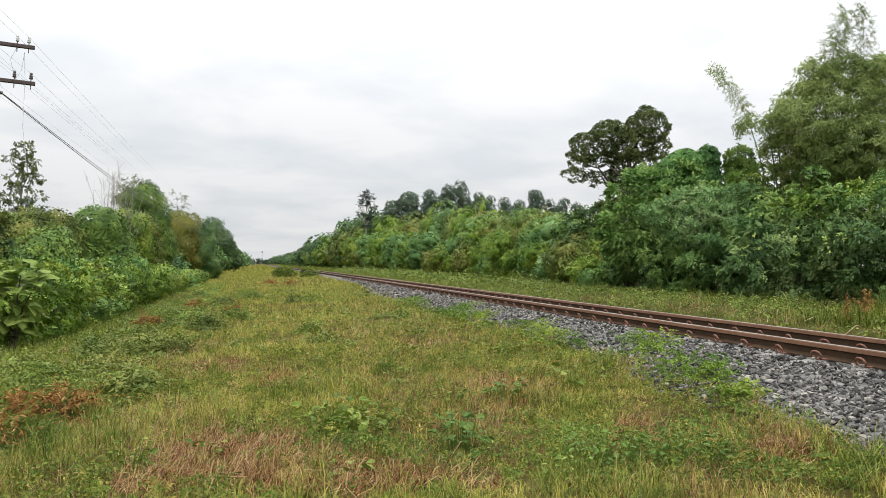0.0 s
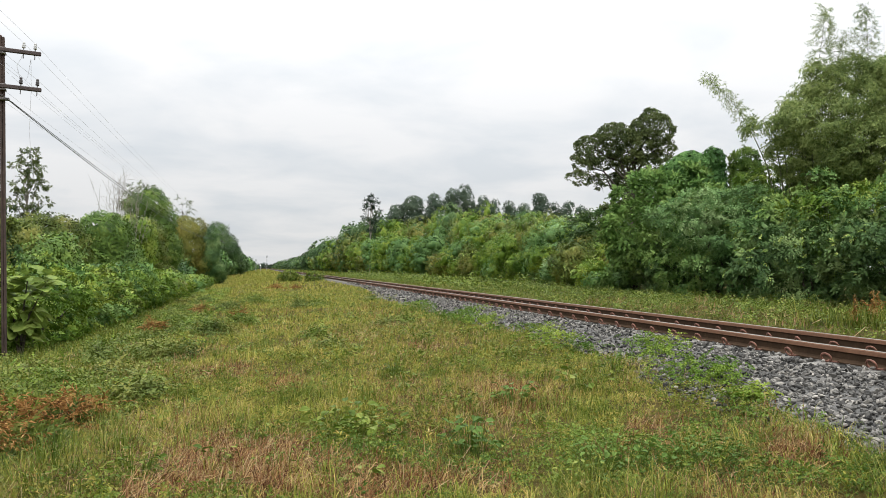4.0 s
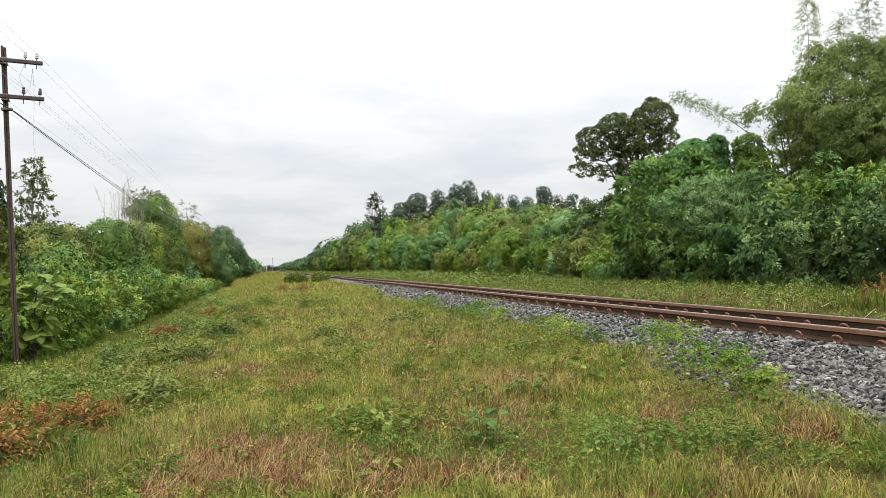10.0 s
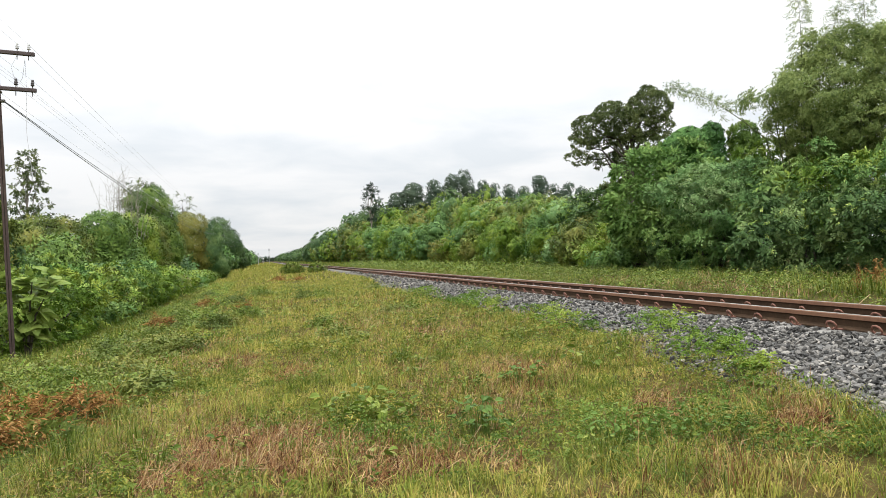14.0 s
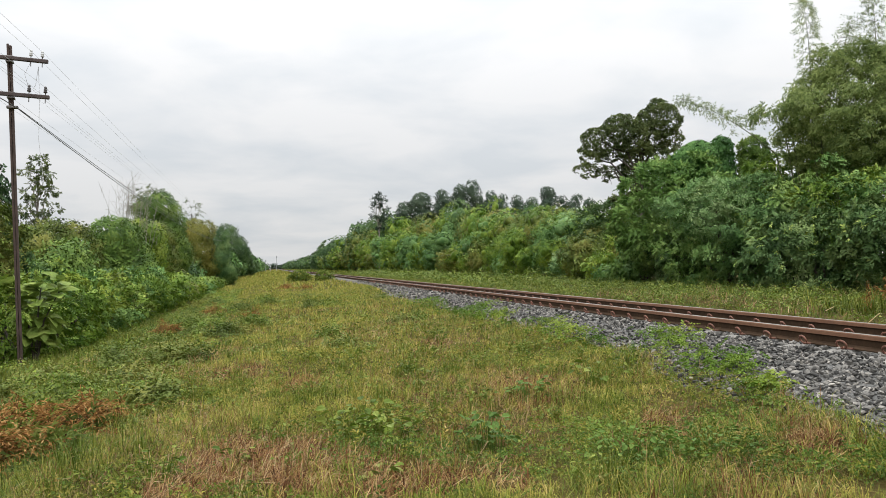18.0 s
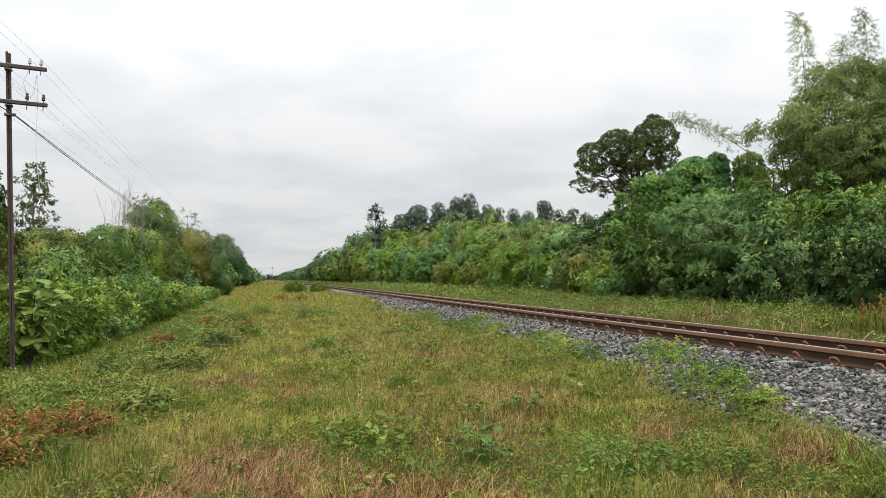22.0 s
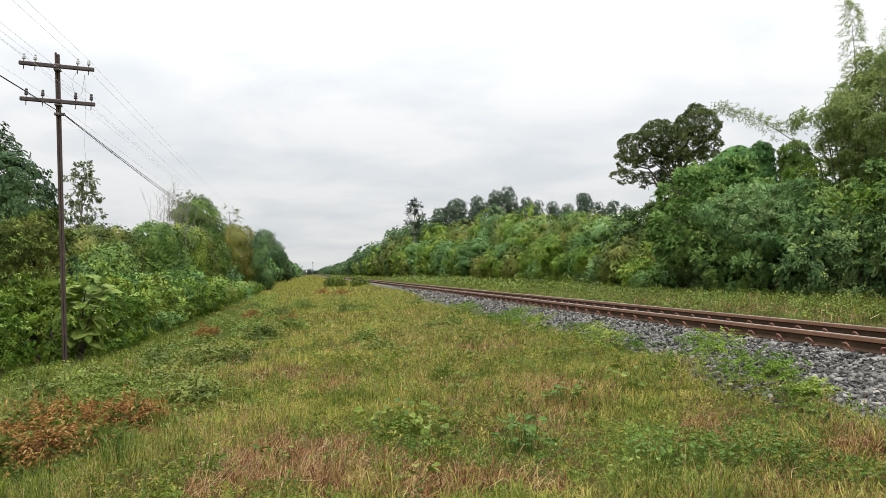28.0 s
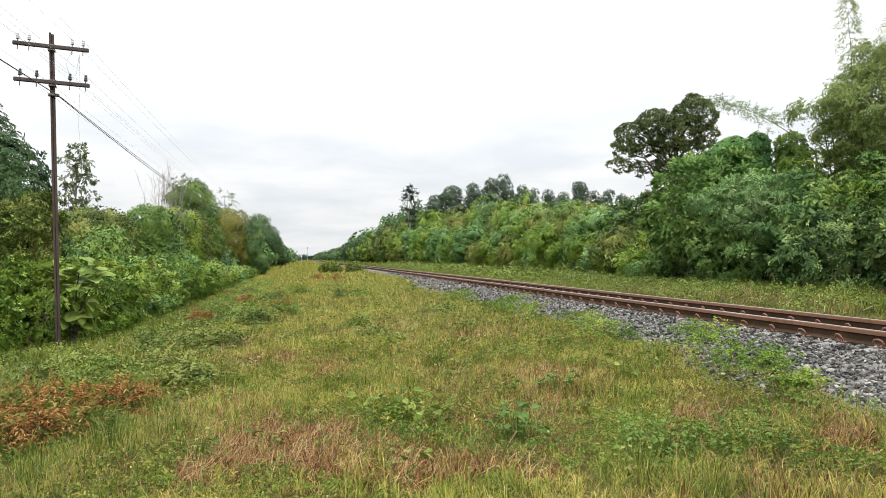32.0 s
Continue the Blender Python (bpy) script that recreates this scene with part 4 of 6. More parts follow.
# ---- bamboo ----
def bamboo_cane(name, x, y, z, high, turn, tilt, seed, label, n=120, bend=0.6, r=0.022, bare=0.35, wide=1.0):
    """A leafy cane: jointed culm bending over at its tip, with plumes of narrow leaves. Its local x is across the view."""
    rng = np.random.default_rng(seed)
    ob = thing(name, x, y, z, label, "bamboo", "bamboo canes over the hedge")
    ob.matrix_basis = pose(x, y, z, 0, tilt, turn)
    t = np.linspace(0, 1, 16)
    p = np.stack([-bend * t**2.6, 0 * t, high * (t - 0.06 * t**3)], -1)
    rad = r * (1.05 - t) * (1 + 0.18 * (np.arange(16) % 2))
    part("culm", np_mesh("culm", *wrap(tube(p, rad, 6), CULM), True), ob)
    s = bare + (1 - bare) * rng.random(n) ** 0.9
    base = np.stack([np.interp(s, t, p[:, k]) for k in range(3)], -1)
    out = unit(rng.normal(size=(n, 3)) * (1, 1, 0.35)) * (wide * (0.15 + 0.42 * (1 - s) ** 0.7 * rng.random(n) ** 0.5))[:, None]
    way = out * 2.2 + rng.normal(0, 0.35, (n, 3)) + (0, 0, -0.05)
    for b, o in zip(base[::3], out[::3]):
        part("twig", np_mesh("twig", *wrap(tube([b, b + o * 0.6 + (0, 0, 0.05), b + o], 0.005, 3), CULM)), ob)
    v, q = scatter(sprig("plume", rng, 10, 0.17, 0.085, 0.2), base + out, way, rng.uniform(0.8, 1.35, n), rng, 0.7)
    part("leaves", np_mesh("leaves", v, [q], LEAF_GROVE), ob)
    return ob


VIEW_TURN = -34.4
CANE_X, CANE_Y, CANE_Z = 16.85, 23.6, 5.08
swaying_cane = bamboo_cane("bamboo_cane", CANE_X, CANE_Y, CANE_Z, 4.05, VIEW_TURN, -24, 501, "leafy bamboo cane leaning over in the wind", 230, 0.75, 0.018, bare=0.32, wide=0.55)
top_cane_1 = bamboo_cane("bamboo_cane", 17.5, 22.6, 6.2, 4.4, VIEW_TURN, 2, 502, "tall leafy bamboo tip above the grove", 290, 0.25, 0.02, bare=0.12, wide=0.8)
top_cane_2 = bamboo_cane("bamboo_cane", 19.2, 21.8, 6.3, 4.2, VIEW_TURN, 3, 503, "tall leafy bamboo tip above the grove", 290, 0.3, 0.02, bare=0.12, wide=0.8)
top_cane_3 = bamboo_cane("bamboo_cane", 18.1, 22.2, 6.0, 3.6, VIEW_TURN, 0, 504, "tall leafy bamboo tip above the grove", 240, -0.5, 0.018, bare=0.2)


def bamboo_grove():
    """The clump itself: many upright culms in a cloud of narrow leaves."""
    rng = np.random.default_rng(77)
    g = thing("bamboo_grove", 18.4, 22.6, float(ground_z(18.4, 22.6)), "dense olive-green bamboo clump behind the hedge", "bamboo")
    z0 = g.location.z
    culms = [(CANE_X, CANE_Y, CANE_Z), (17.5, 22.6, 6.2), (19.2, 21.8, 6.3), (18.1, 22.2, 6.0)]
    for k in range(14):
        culms.append((18.6 + rng.normal(0, 0.9), 22.6 + rng.normal(0, 0.8), rng.uniform(4.5, 7.2)))
    for a, b, c in culms:
        fx, fy = 18.4 + (a - 18.4) * 0.5, 22.6 + (b - 22.6) * 0.5
        t = np.linspace(0, 1, 9)[:, None]
        p = np.array([fx - 18.4, fy - 22.6, -0.1]) * (1 - t) + np.array([a - 18.4, b - 22.6, c - z0]) * t
        part("culm", np_mesh("culm", *wrap(tube(p, 0.032 - 0.01 * t[:, 0], 6), CULM), True), g)
    crowns = [(-2.15, 0.2, 5.6, 0.33, 0.18), (-1.61, 0.1, 5.55, 0.36, 0.28), (-1.09, 0.02, 4.96, 0.33, 0.36), (-1.06, 0.0, 5.7, 0.36, 0.36), (-0.62, -0.08, 6.16, 0.41, 0.41), (-0.35, -0.25, 7.2, 0.42, 0.42), (-0.8, -0.1, 6.5, 0.42, 0.4), (-0.05, -0.2, 7.0, 0.6, 0.7), (0.4, 0.1, 4.5, 1.3, 0.6), (-0.7, 0.2, 5.0, 0.8, 0.6), (1.6, -0.7, 4.4, 1.4, 0.7), (-0.7, -0.3, 5.7, 1.1, 1.0), (0.2, 0.2, 6.2, 1.2, 1.2), (1.2, 0.0, 6.6, 1.4, 1.4), (2.4, -0.6, 6.6, 1.6, 1.5), (0.8, -0.5, 4.8, 1.7, 1.0), (2.2, -1.0, 5.0, 1.8, 1.2), (3.8, -1.4, 6.8, 1.6, 1.6)]
    c = np.array([(a, b, h) for a, b, h, _, _ in crowns])
    r = np.array([(w, w, k) for *_, w, k in crowns])
    p, w, face = clumps(rng, c, r, 17000, 0.5, 0.32, 24)
    v, q = scatter(sprig("plume", rng, 8, 0.28, 0.16, 0.3, True), p, w, rng.uniform(0.7, 1.25, len(p)), rng, 0.4, 3, face)
    part("foliage", leafy("foliage", v, q, LEAF_GROVE, face, 0.6), g)


bamboo_grove()

# ---- far tree line beyond the thicket ----
rng_far = np.random.default_rng(21)
for fx, fy, fh, fw in ((21.5, 128, 11.6, 1.6), (24.6, 128, 12.9, 2.3), (27.6, 127, 13.2, 1.6), (30.3, 126, 13.9, 1.4), (33.2, 126, 14.6, 1.8), (35.8, 126, 13.0, 1.5), (37.6, 125, 12.4, 1.3), (40.2, 125, 12.2, 1.4), (42.2, 125, 11.8, 1.6), (48.6, 133, 14.5, 1.8), (51.5, 133, 13.0, 1.5), (53.8, 133, 13.4, 1.3), (56.2, 133, 12.2, 1.6)):
    crown = [(rng_far.normal(0, 0.24) * fw, rng_far.normal(0, 0.3), fh - 0.9 - 0.9 * k, fw * rng_far.uniform(0.6, 0.85) * (0.75 if k == 0 else 1.0), rng_far.uniform(0.8, 1.2)) for k in range(6)]
    dome("plantation_tree", fx, fy, crown, LEAF_HAZED, int(fx * 10), "tall dark plantation tree far beyond the thicket", leaf=0.27, cover=0.9, far=True, shag=0.4, spread=0.4, rough=0.16, group="plantation trees far off", category="tree")
tree("lone_tree", 16.1, 119, 12.2, 0.15, [(-0.4, 0, 10.8, 0.7, 0.5), (0.5, 0, 11.0, 0.7, 0.5), (0.9, 0, 9.8, 0.6, 0.35), (-0.8, 0, 9.6, 0.6, 0.35), (0.2, 0, 11.6, 0.6, 0.4), (0.6, 0, 8.5, 0.6, 0.3), (-0.5, 0, 8.6, 0.5, 0.3), (0.2, 0, 7.4, 0.9, 0.5)], LEAF_HAZED, 222, "slim open-crowned tree above the thicket", n=420, leaf=0.24, spread=0.4, leaves=6, bark=BARK_PALE, depth=0.9)
for fx, fy, fh, fw in ((18.6, 140, 9.8, 2.0), (18.4, 158, 9.2, 2.2), (18.2, 172, 7.8, 2.4), (18.0, 205, 7.6, 2.6), (17.6, 230, 8.0, 2.6), (17.2, 270, 7.4, 3.0)):
    dome("woods_tree", fx, fy, [(0, 0, fh - 1.6, fw * 0.6, 1.3), (-fw * 0.5, 0, fh - 2.8, fw * 0.65, 1.4), (fw * 0.5, 0, fh - 3.0, fw * 0.7, 1.4), (0, 0, fh - 4.6, fw, 1.8)], LEAF_WOODS, int(fy), "dark rounded tree at the edge of the woods", leaf=0.45, cover=1.0, far=True, shag=0.5, rough=0.16, group="woods along the track", category="tree")


# ---- left of the track: shrubs behind the ditch ----
def hedge_left():
    rng = np.random.default_rng(31)
    y = 11.5
    while y < 92:
        front = float(np.interp(y, [10, 16, 18.5, 23, 35, 48, 79, 95], [-6.0, -5.4, -4.4, -3.9, -3.9, -4.1, -4.8, -5.4]))
        top = float(np.interp(y, [10, 15, 17.5, 21, 26, 34, 45, 69, 95], [1.1, 1.2, 1.65, 1.85, 1.9, 1.85, 1.7, 1.2, 1.0]))
        z = float(ground_z(front, y))
        r = rng.uniform(0.95, 1.45) * (1 + y * 0.006)
        for dx, k, pl in ((-r * 0.8, 0.78, 0.7), (-r * 2.2, 1.03, 0.5)):
            lime = rng.random() < pl
            mat = LEAF_LIME if lime else [LEAF_MID, LEAF_MID, LEAF_DEEP, LEAF_OLIVE][rng.integers(4)]
            shrub("bank_shrub", front + dx + rng.uniform(-0.2, 0.2), y + rng.uniform(-0.4, 0.4), r, r, (top - z) * k * rng.uniform(0.85, 1.05), mat, int(y * 77) + int(dx * 10) + 3000, "light yellow-green shrub on the ditch bank" if lime else "green leafy shrub on the ditch bank", n=int((940 if y < 32 else 300) * (1.0 if k < 1 else 0.6)), far=y > 32, kind="pairs", leaf=0.078 if y < 32 else 0.17, ratio=0.62, leaves=7, count=9, spread=0.17, sprays=28, clump=0.3, tips=0.16, group="shrubs on the ditch bank")
        y += r * rng.uniform(1.0, 1.35)


hedge_left()


def big_leaf_plant(x, y, seed, n=78, high=1.75, leaf=0.42):
    """A sapling with large drooping oval leaves in pairs."""
    rng = np.random.default_rng(seed)
    ob = thing("teak_sapling", x, y, float(ground_z(x, y)), "sapling with very large pale green leaves beside the pole", "sapling")
    stems = [tube([(0, 0, -0.1), (a * 0.3, b * 0.3, high * 0.5), (a, b, high * 0.9)], [0.03, 0.022, 0.01], 6) for a, b in ((0.1, 0), (-0.5, 0.2), (0.5, -0.1))]
    for e in stems:
        part("stem", np_mesh("stem", *wrap(e, BARK)), ob)
    for k in range(n):
        s = rng.choice(3)
        a, b = ((0.1, 0), (-0.5, 0.2), (0.5, -0.1))[s]
        h = rng.uniform(0.18, 1.0)
        az = rng.uniform(0, 2 * np.pi)
        l = leaf * rng.uniform(0.7, 1.15)
        u, w = np.meshgrid(np.linspace(0, 1, 6), [-1.0, 0.0, 1.0], indexing="ij")
        wid = 0.36 * l * np.sin(np.pi * np.clip(u * 0.92 + 0.06, 0, 1)) ** 0.75
        v = np.stack([w * wid, u * l, 0.16 * np.abs(w) * wid - 0.35 * l * u**2], -1).reshape(-1, 3)
        i, j = np.meshgrid(np.arange(5), np.arange(2), indexing="ij")
        q = np.stack([i * 3 + j, i * 3 + j + 1, (i + 1) * 3 + j + 1, (i + 1) * 3 + j], -1).reshape(-1, 4)
        at = pose(a * h + 0.05 * np.cos(az), b * h + 0.05 * np.sin(az), high * h, rng.uniform(5, 45) if h > 0.65 else rng.uniform(-40, 15), rng.uniform(-35, 35), np.degrees(az))
        part("leaf", np_mesh("leaf", v, [q], TEAK, True), ob, m=at)
    return ob


TEAK = leaf_material("large_pale_leaves", [(0.15, (0.08, 0.135, 0.027)), (0.5, (0.18, 0.255, 0.05)), (0.9, (0.33, 0.39, 0.10))], 5.0, 0.55, 0.25, 0.5, 0.8)
big_leaf_plant(-4.6, 17.0, 61, 120, 1.7, 0.33)
big_leaf_plant(-6.4, 13.6, 62, 22, 3.0, 0.3)

# trees and thicket behind the bank
dome("leafy_tree", -9.9, 24.2, [(0.2, 0, 5.1, 1.4, 1.2), (1.3, 0, 4.4, 1.1, 1.0), (-1.2, 0.3, 4.6, 1.6, 1.4), (1.7, -0.2, 3.5, 1.0, 1.0), (0.8, -0.4, 3.1, 1.5, 1.2), (-0.8, -0.3, 3.0, 1.6, 1.3), (2.0, 0.2, 2.4, 0.9, 1.0), (0.6, 0, 1.8, 1.6, 1.0)], LEAF_WOODS, 701, "big dense dark green tree behind the pole", 0.12, 0.6, 0.75, category="tree", shag=0.6, rough=0.17)
shrub("willowy_bush", -6.75, 20.6, 0.95, 0.95, 3.75, LEAF_OLIVE, 702, "tall soft yellow-green bush behind the pole", n=2300, kind="plume", leaf=0.095, spread=0.22, ratio=0.4, count=8, low=0.4, tips=0.3)
tree("slender_tree", -17.2, 64.0, 10.9, 0.14, [(0.1, 0, 10.3, 0.45, 0.45), (-0.5, 0, 9.5, 0.6, 0.3), (0.6, 0, 9.3, 0.55, 0.3), (-0.2, 0, 8.7, 0.6, 0.3), (0.8, 0, 8.2, 0.6, 0.25), (-0.9, 0, 7.9, 0.6, 0.25), (0.1, 0, 7.4, 0.6, 0.3), (1.1, 0, 6.8, 0.6, 0.22), (-1.0, 0, 6.6, 0.65, 0.25), (0.2, 0, 6.2, 0.55, 0.25), (-0.9, 0, 5.4, 0.6, 0.22), (0.9, 0, 5.3, 0.6, 0.22), (1.5, 0, 4.6, 0.5, 0.2)], LEAF_DARK, 703, "tall slender tree with layered dark branches", n=900, leaf=0.15, ratio=0.55, spread=0.25, bark=BARK_PALE, depth=0.6)


def thicket_left():
    """Rounded bushes and creeper-clad trees rising behind the bank: place, half width, height, leaves, look, number of masses."""
    rng = np.random.default_rng(57)
    for bx, by, br, bh, mat, look_, tall in ((-11.5, 45, 2.4, 4.5, LEAF_OLIVE, "rounded green bush", 0), (-9.0, 49, 2.6, 5.0, LEAF_VINE, "broad dome of creeper-covered bush", 0), (-14.5, 46, 3.0, 4.4, LEAF_VINE, "broad green bush", 0), (-8.9, 57, 2.1, 5.5, LEAF_LIME, "dome of feathery green bush", 0), (-8.7, 67, 2.1, 8.3, LEAF_VINE, "tall creeper-clad tree", 1), (-8.5, 62, 2.0, 5.6, LEAF_OLIVE, "olive bush", 0), (-9.8, 78, 1.9, 6.6, LEAF_MID, "creeper-clad tree", 1), (-18, 52, 3.4, 4.4, LEAF_DARK, "dark bush", 0), (-21, 50, 3.5, 4.5, LEAF_DEEP, "dark green bush", 0), (-8.1, 88, 2.5, 7.4, LEAF_GOLD, "yellowing brown-tinged tree", 1), (-9.2, 80, 1.9, 4.8, LEAF_OLIVE, "olive bush", 0), (-9.2, 170, 3.9, 11.3, LEAF_WOODS, "round dark tree", 1), (-8.0, 205, 3.2, 7.6, LEAF_WOODS, "low dark tree", 1), (-10.5, 35, 2.0, 3.7, LEAF_OLIVE, "green bush", 0), (-8.2, 34, 1.7, 3.2, LEAF_VINE, "deep green bush", 0), (-13.5, 37, 2.4, 3.9, LEAF_VINE, "deep green bush", 0), (-12.5, 28, 2.4, 4.2, LEAF_MID, "green bush", 0)):
        masses = [(0, 0, bh * 0.80, br * 0.5, bh * 0.18), (0, 0, bh * 0.5, br * 0.75, bh * 0.32)]
        for k in range(16 if tall else 12):
            a = rng.uniform(0, 6.28)
            h = rng.uniform(0.2, 0.85)
            w = rng.uniform(0.22, 0.45) * br
            masses.append((math.cos(a) * br * (0.9 - 0.5 * h), math.sin(a) * br * (0.9 - 0.5 * h), bh * h, w, w * (1.0 if not tall else 1.15)))
        big = 0.075 * br
        dome("thicket_bush", bx, by, masses, mat, int(-bx * 100 + by), look_ + " in the thicket behind the ditch", leaf=0.15 + big * 0.3 if by < 120 else 0.4, cover=0.95, far=True, shag=0.5, rough=0.15, group="thicket behind the ditch")


thicket_left()
dome("creeper_clad_post", -4.95, 87.5, [(0, 0, 5.2, 0.35, 0.6), (0, 0, 4.0, 0.5, 1.0), (-0.3, 0, 2.6, 0.8, 1.2), (0.2, 0, 1.2, 0.9, 1.1)], LEAF_DEEP, 733, "creeper climbing over a far pole", leaf=0.2, far=True, category="climber")
tree("dark_crown_tree", -10.2, 69.0, 8.8, 0.12, [(0, 0, 8.2, 0.8, 0.5), (-0.7, 0, 7.6, 0.7, 0.5), (0.8, 0, 8.3, 0.6, 0.4), (-0.3, 0, 6.8, 0.9, 0.6)], LEAF_DARK, 734, "small dark tree behind the creeper-clad trees", n=260, leaf=0.2, spread=0.35)
tree("small_tree", -8.7, 91, 9.6, 0.12, [(0, 0, 8.9, 0.6, 0.6), (0.5, 0, 8.1, 0.7, 0.5), (-0.5, 0, 7.6, 0.8, 0.6), (0.3, 0, 6.4, 1.0, 0.8)], LEAF_DARK, 705, "small dark tree standing out of the thicket", n=230, leaf=0.17, spread=0.45)
y_far = 76.0
rng_left = np.random.default_rng(41)
while y_far < 1100:
    s_far = 1 + min(y_far - 76, 300) * 0.006
    shrub("woods_tree", -7.3 - 1.3 * s_far + rng_left.uniform(-0.6, 0.6), y_far, 1.9 * s_far, 1.9 * s_far, float(np.interp(y_far, [76, 90, 140, 200, 250, 420, 1100], [3.0, 3.2, 4.6, 7.0, 7.6, 7.2, 6.2])) * rng_left.uniform(0.8, 1.05), [LEAF_MID, LEAF_DEEP, LEAF_WOODS][rng_left.integers(3)], int(y_far * 3), "green tree in the woods along the ditch", far=True, n=240 if y_far < 140 else 90, leaf=(0.34 if y_far < 140 else 0.6) * s_far, ratio=0.62, count=7, spread=0.45 * s_far, leaves=6, depth=0.15, group="woods along the ditch", category="tree")
    y_far += 3.4 * s_far


def bare_tree(x, y, high, seed):
    rng = np.random.default_rng(seed)
    ob = thing("bare_tree", x, y, float(ground_z(x, y)), "bare grey twiggy tree standing over the thicket", "tree", "bare trees over the thicket")
    pieces = []
    for k in range(13):
        top = np.array([rng.normal(0, 0.8), rng.normal(0, 0.5), high * rng.uniform(0.8, 1.0)])
        pieces += limbs(rng, np.array([rng.normal(0, 0.3), 0, -0.1]), [top], 0.02, 0.004, 4, 0.025)
        for _ in range(9):
            h = rng.uniform(0.55, 0.97)
            a = top * h
            pieces += limbs(rng, a, [a + rng.normal(0, 0.45, 3) + (0, 0, 0.5)], 0.008, 0.003, 4, 0.03)
    for e in pieces:
        part("branch", np_mesh("branch", *wrap(e, BARK_PALE)), ob)


bare_tree(-9.0, 52.5, 8.0, 81)
bare_tree(-7.9, 52.0, 7.4, 82)
shrub("shaded_bush", 17.4, 38.6, 2.0, 1.8, 3.9, LEAF_DEEP, 813, "dark green bush in the gap of the hedge", n=800, leaf=0.2, count=10, spread=0.5)
# the line closes in woods far off
for wx in range(-60, 80, 9):
    shrub("distant_tree", wx + 2.0 * math.sin(wx), 1150 + 30 * math.sin(wx * 1.7), 9, 8, 7.5 + 2.0 * math.sin(wx * 0.9), LEAF_HAZED, 5000 + wx, "distant hazy tree at the end of the line", far=True, n=90, leaf=1.8, ratio=0.6, count=6, spread=2.0, leaves=6, group="distant woods", category="tree")
dome("verge_bush", 2.55, 74.0, [(0, 0, 0.4, 0.6, 0.5), (-0.5, 0.1, 0.25, 0.5, 0.4), (0.5, 0, 0.25, 0.45, 0.4)], WEED, 811, "low rounded bush on the shoulder beside the track", 0.11, 0.5, 1.0, shag=0.8, rough=0.2)
dome("verge_bush", 4.2, 67.0, [(0, 0, 0.3, 0.5, 0.42), (0.4, 0, 0.2, 0.4, 0.3)], WEED, 812, "low rounded bush on the shoulder beside the track", 0.13, 0.5, 1.0, shag=0.8, rough=0.2)


def signal_post(x, y, high, label, lamp):
    ob = thing("signal_post", x, y, float(ground_z(x, y)), label, "signal post", "signal posts far down the line")
    part("mast", np_mesh("mast", *wrap(tube([(0, 0, -0.2), (0, 0, high * 0.5), (0, 0, high)], 0.08, 8), PALE_PAINT), True), ob)
    part("head", bm_mesh("head", box(0.4, 0.3, 0.8, 0.05, (0, 0, high - 0.2)), PALE_PAINT), ob)
    if lamp:
        part("lens", np_mesh("lens", *wrap(lathe([(0.0, 0.0), (0.10, 0.02), (0.09, 0.08), (0.0, 0.10)], 12), LAMP_GLASS), True), ob, "lit white signal lens", pose(0, -0.2, high - 0.1, 90, 0, 0))


PALE_PAINT = rough_material("pale_grey_paint", [(0.3, (0.28, 0.29, 0.30)), (0.7, (0.42, 0.43, 0.44))], 3.0, 0.6, 0.1)
LAMP_GLASS, lamp_nodes, lamp_bsdf = material("lit_signal_lens")
lamp_bsdf.inputs["Base Color"].default_value = (0.9, 0.9, 0.88, 1)
lamp_bsdf.inputs["Emission Color"].default_value = (1.0, 0.98, 0.94, 1)
lamp_bsdf.inputs["Emission Strength"].default_value = 3.0
signal_post(-2.25, 307, 4.6, "pale signal mast far down the line", False)
signal_post(1.8, 306, 5.8, "pale signal mast far down the line", False)
signal_post(-0.5, 330, 2.4, "low pale signal with a lit white lens", True)


# ---- grass and weeds ----
def blades(rng, n, x0, x1, y0, y1, length, width, bend=0.5, joints=2, keep=None):
    """Grass blades on the ground: verts and faces."""
    # draw depth with more blades near the viewer
    x, y = rng.uniform(x0, x1, n), rng.uniform(y0, y1, n)
    if keep is not None:
        ok = keep(x, y, rng)
        x, y = x[ok], y[ok]
    n = len(x)
    lump = 0.5 + 0.5 * np.sin(2.3 * x + 1.1 * np.sin(1.7 * y)) * np.sin(1.9 * y + 0.8 * np.sin(2.9 * x))
    l = length * rng.uniform(0.45, 1.25, n) * (0.65 + 0.6 * lump)
    az = rng.uniform(0, 2 * np.pi, n)
    d = np.stack([np.cos(az), np.sin(az), 0 * az], -1)
    side = np.stack([-np.sin(az), np.cos(az), 0 * az], -1) * (width * rng.uniform(0.6, 1.3, n) / 2)[:, None]
    out = (bend * (0.1 + 0.9 * rng.random(n)) * l)[:, None] * d
    up = np.stack([0 * l, 0 * l, l], -1)
    b = np.stack([x, y, ground_z(x, y) - 0.01], -1)
    tip = b + out + up * np.sqrt(np.maximum(1 - (np.linalg.norm(out, axis=1) / l) ** 2, 0.02))[:, None]
    if joints == 1:
        v = np.stack([b - side, b + side, tip], 1).reshape(-1, 3)
        return v, [np.arange(3 * n).reshape(-1, 3)]
    mid = b + out * 0.38 + up * 0.5
    v = np.stack([b - side, b + side, mid + side * 0.8, mid - side * 0.8, tip], 1).reshape(-1, 3)
    k = np.arange(n)[:, None] * 5
    return v, [k + np.array([[0, 1, 2, 3]]), k + np.array([[3, 2, 4]])]


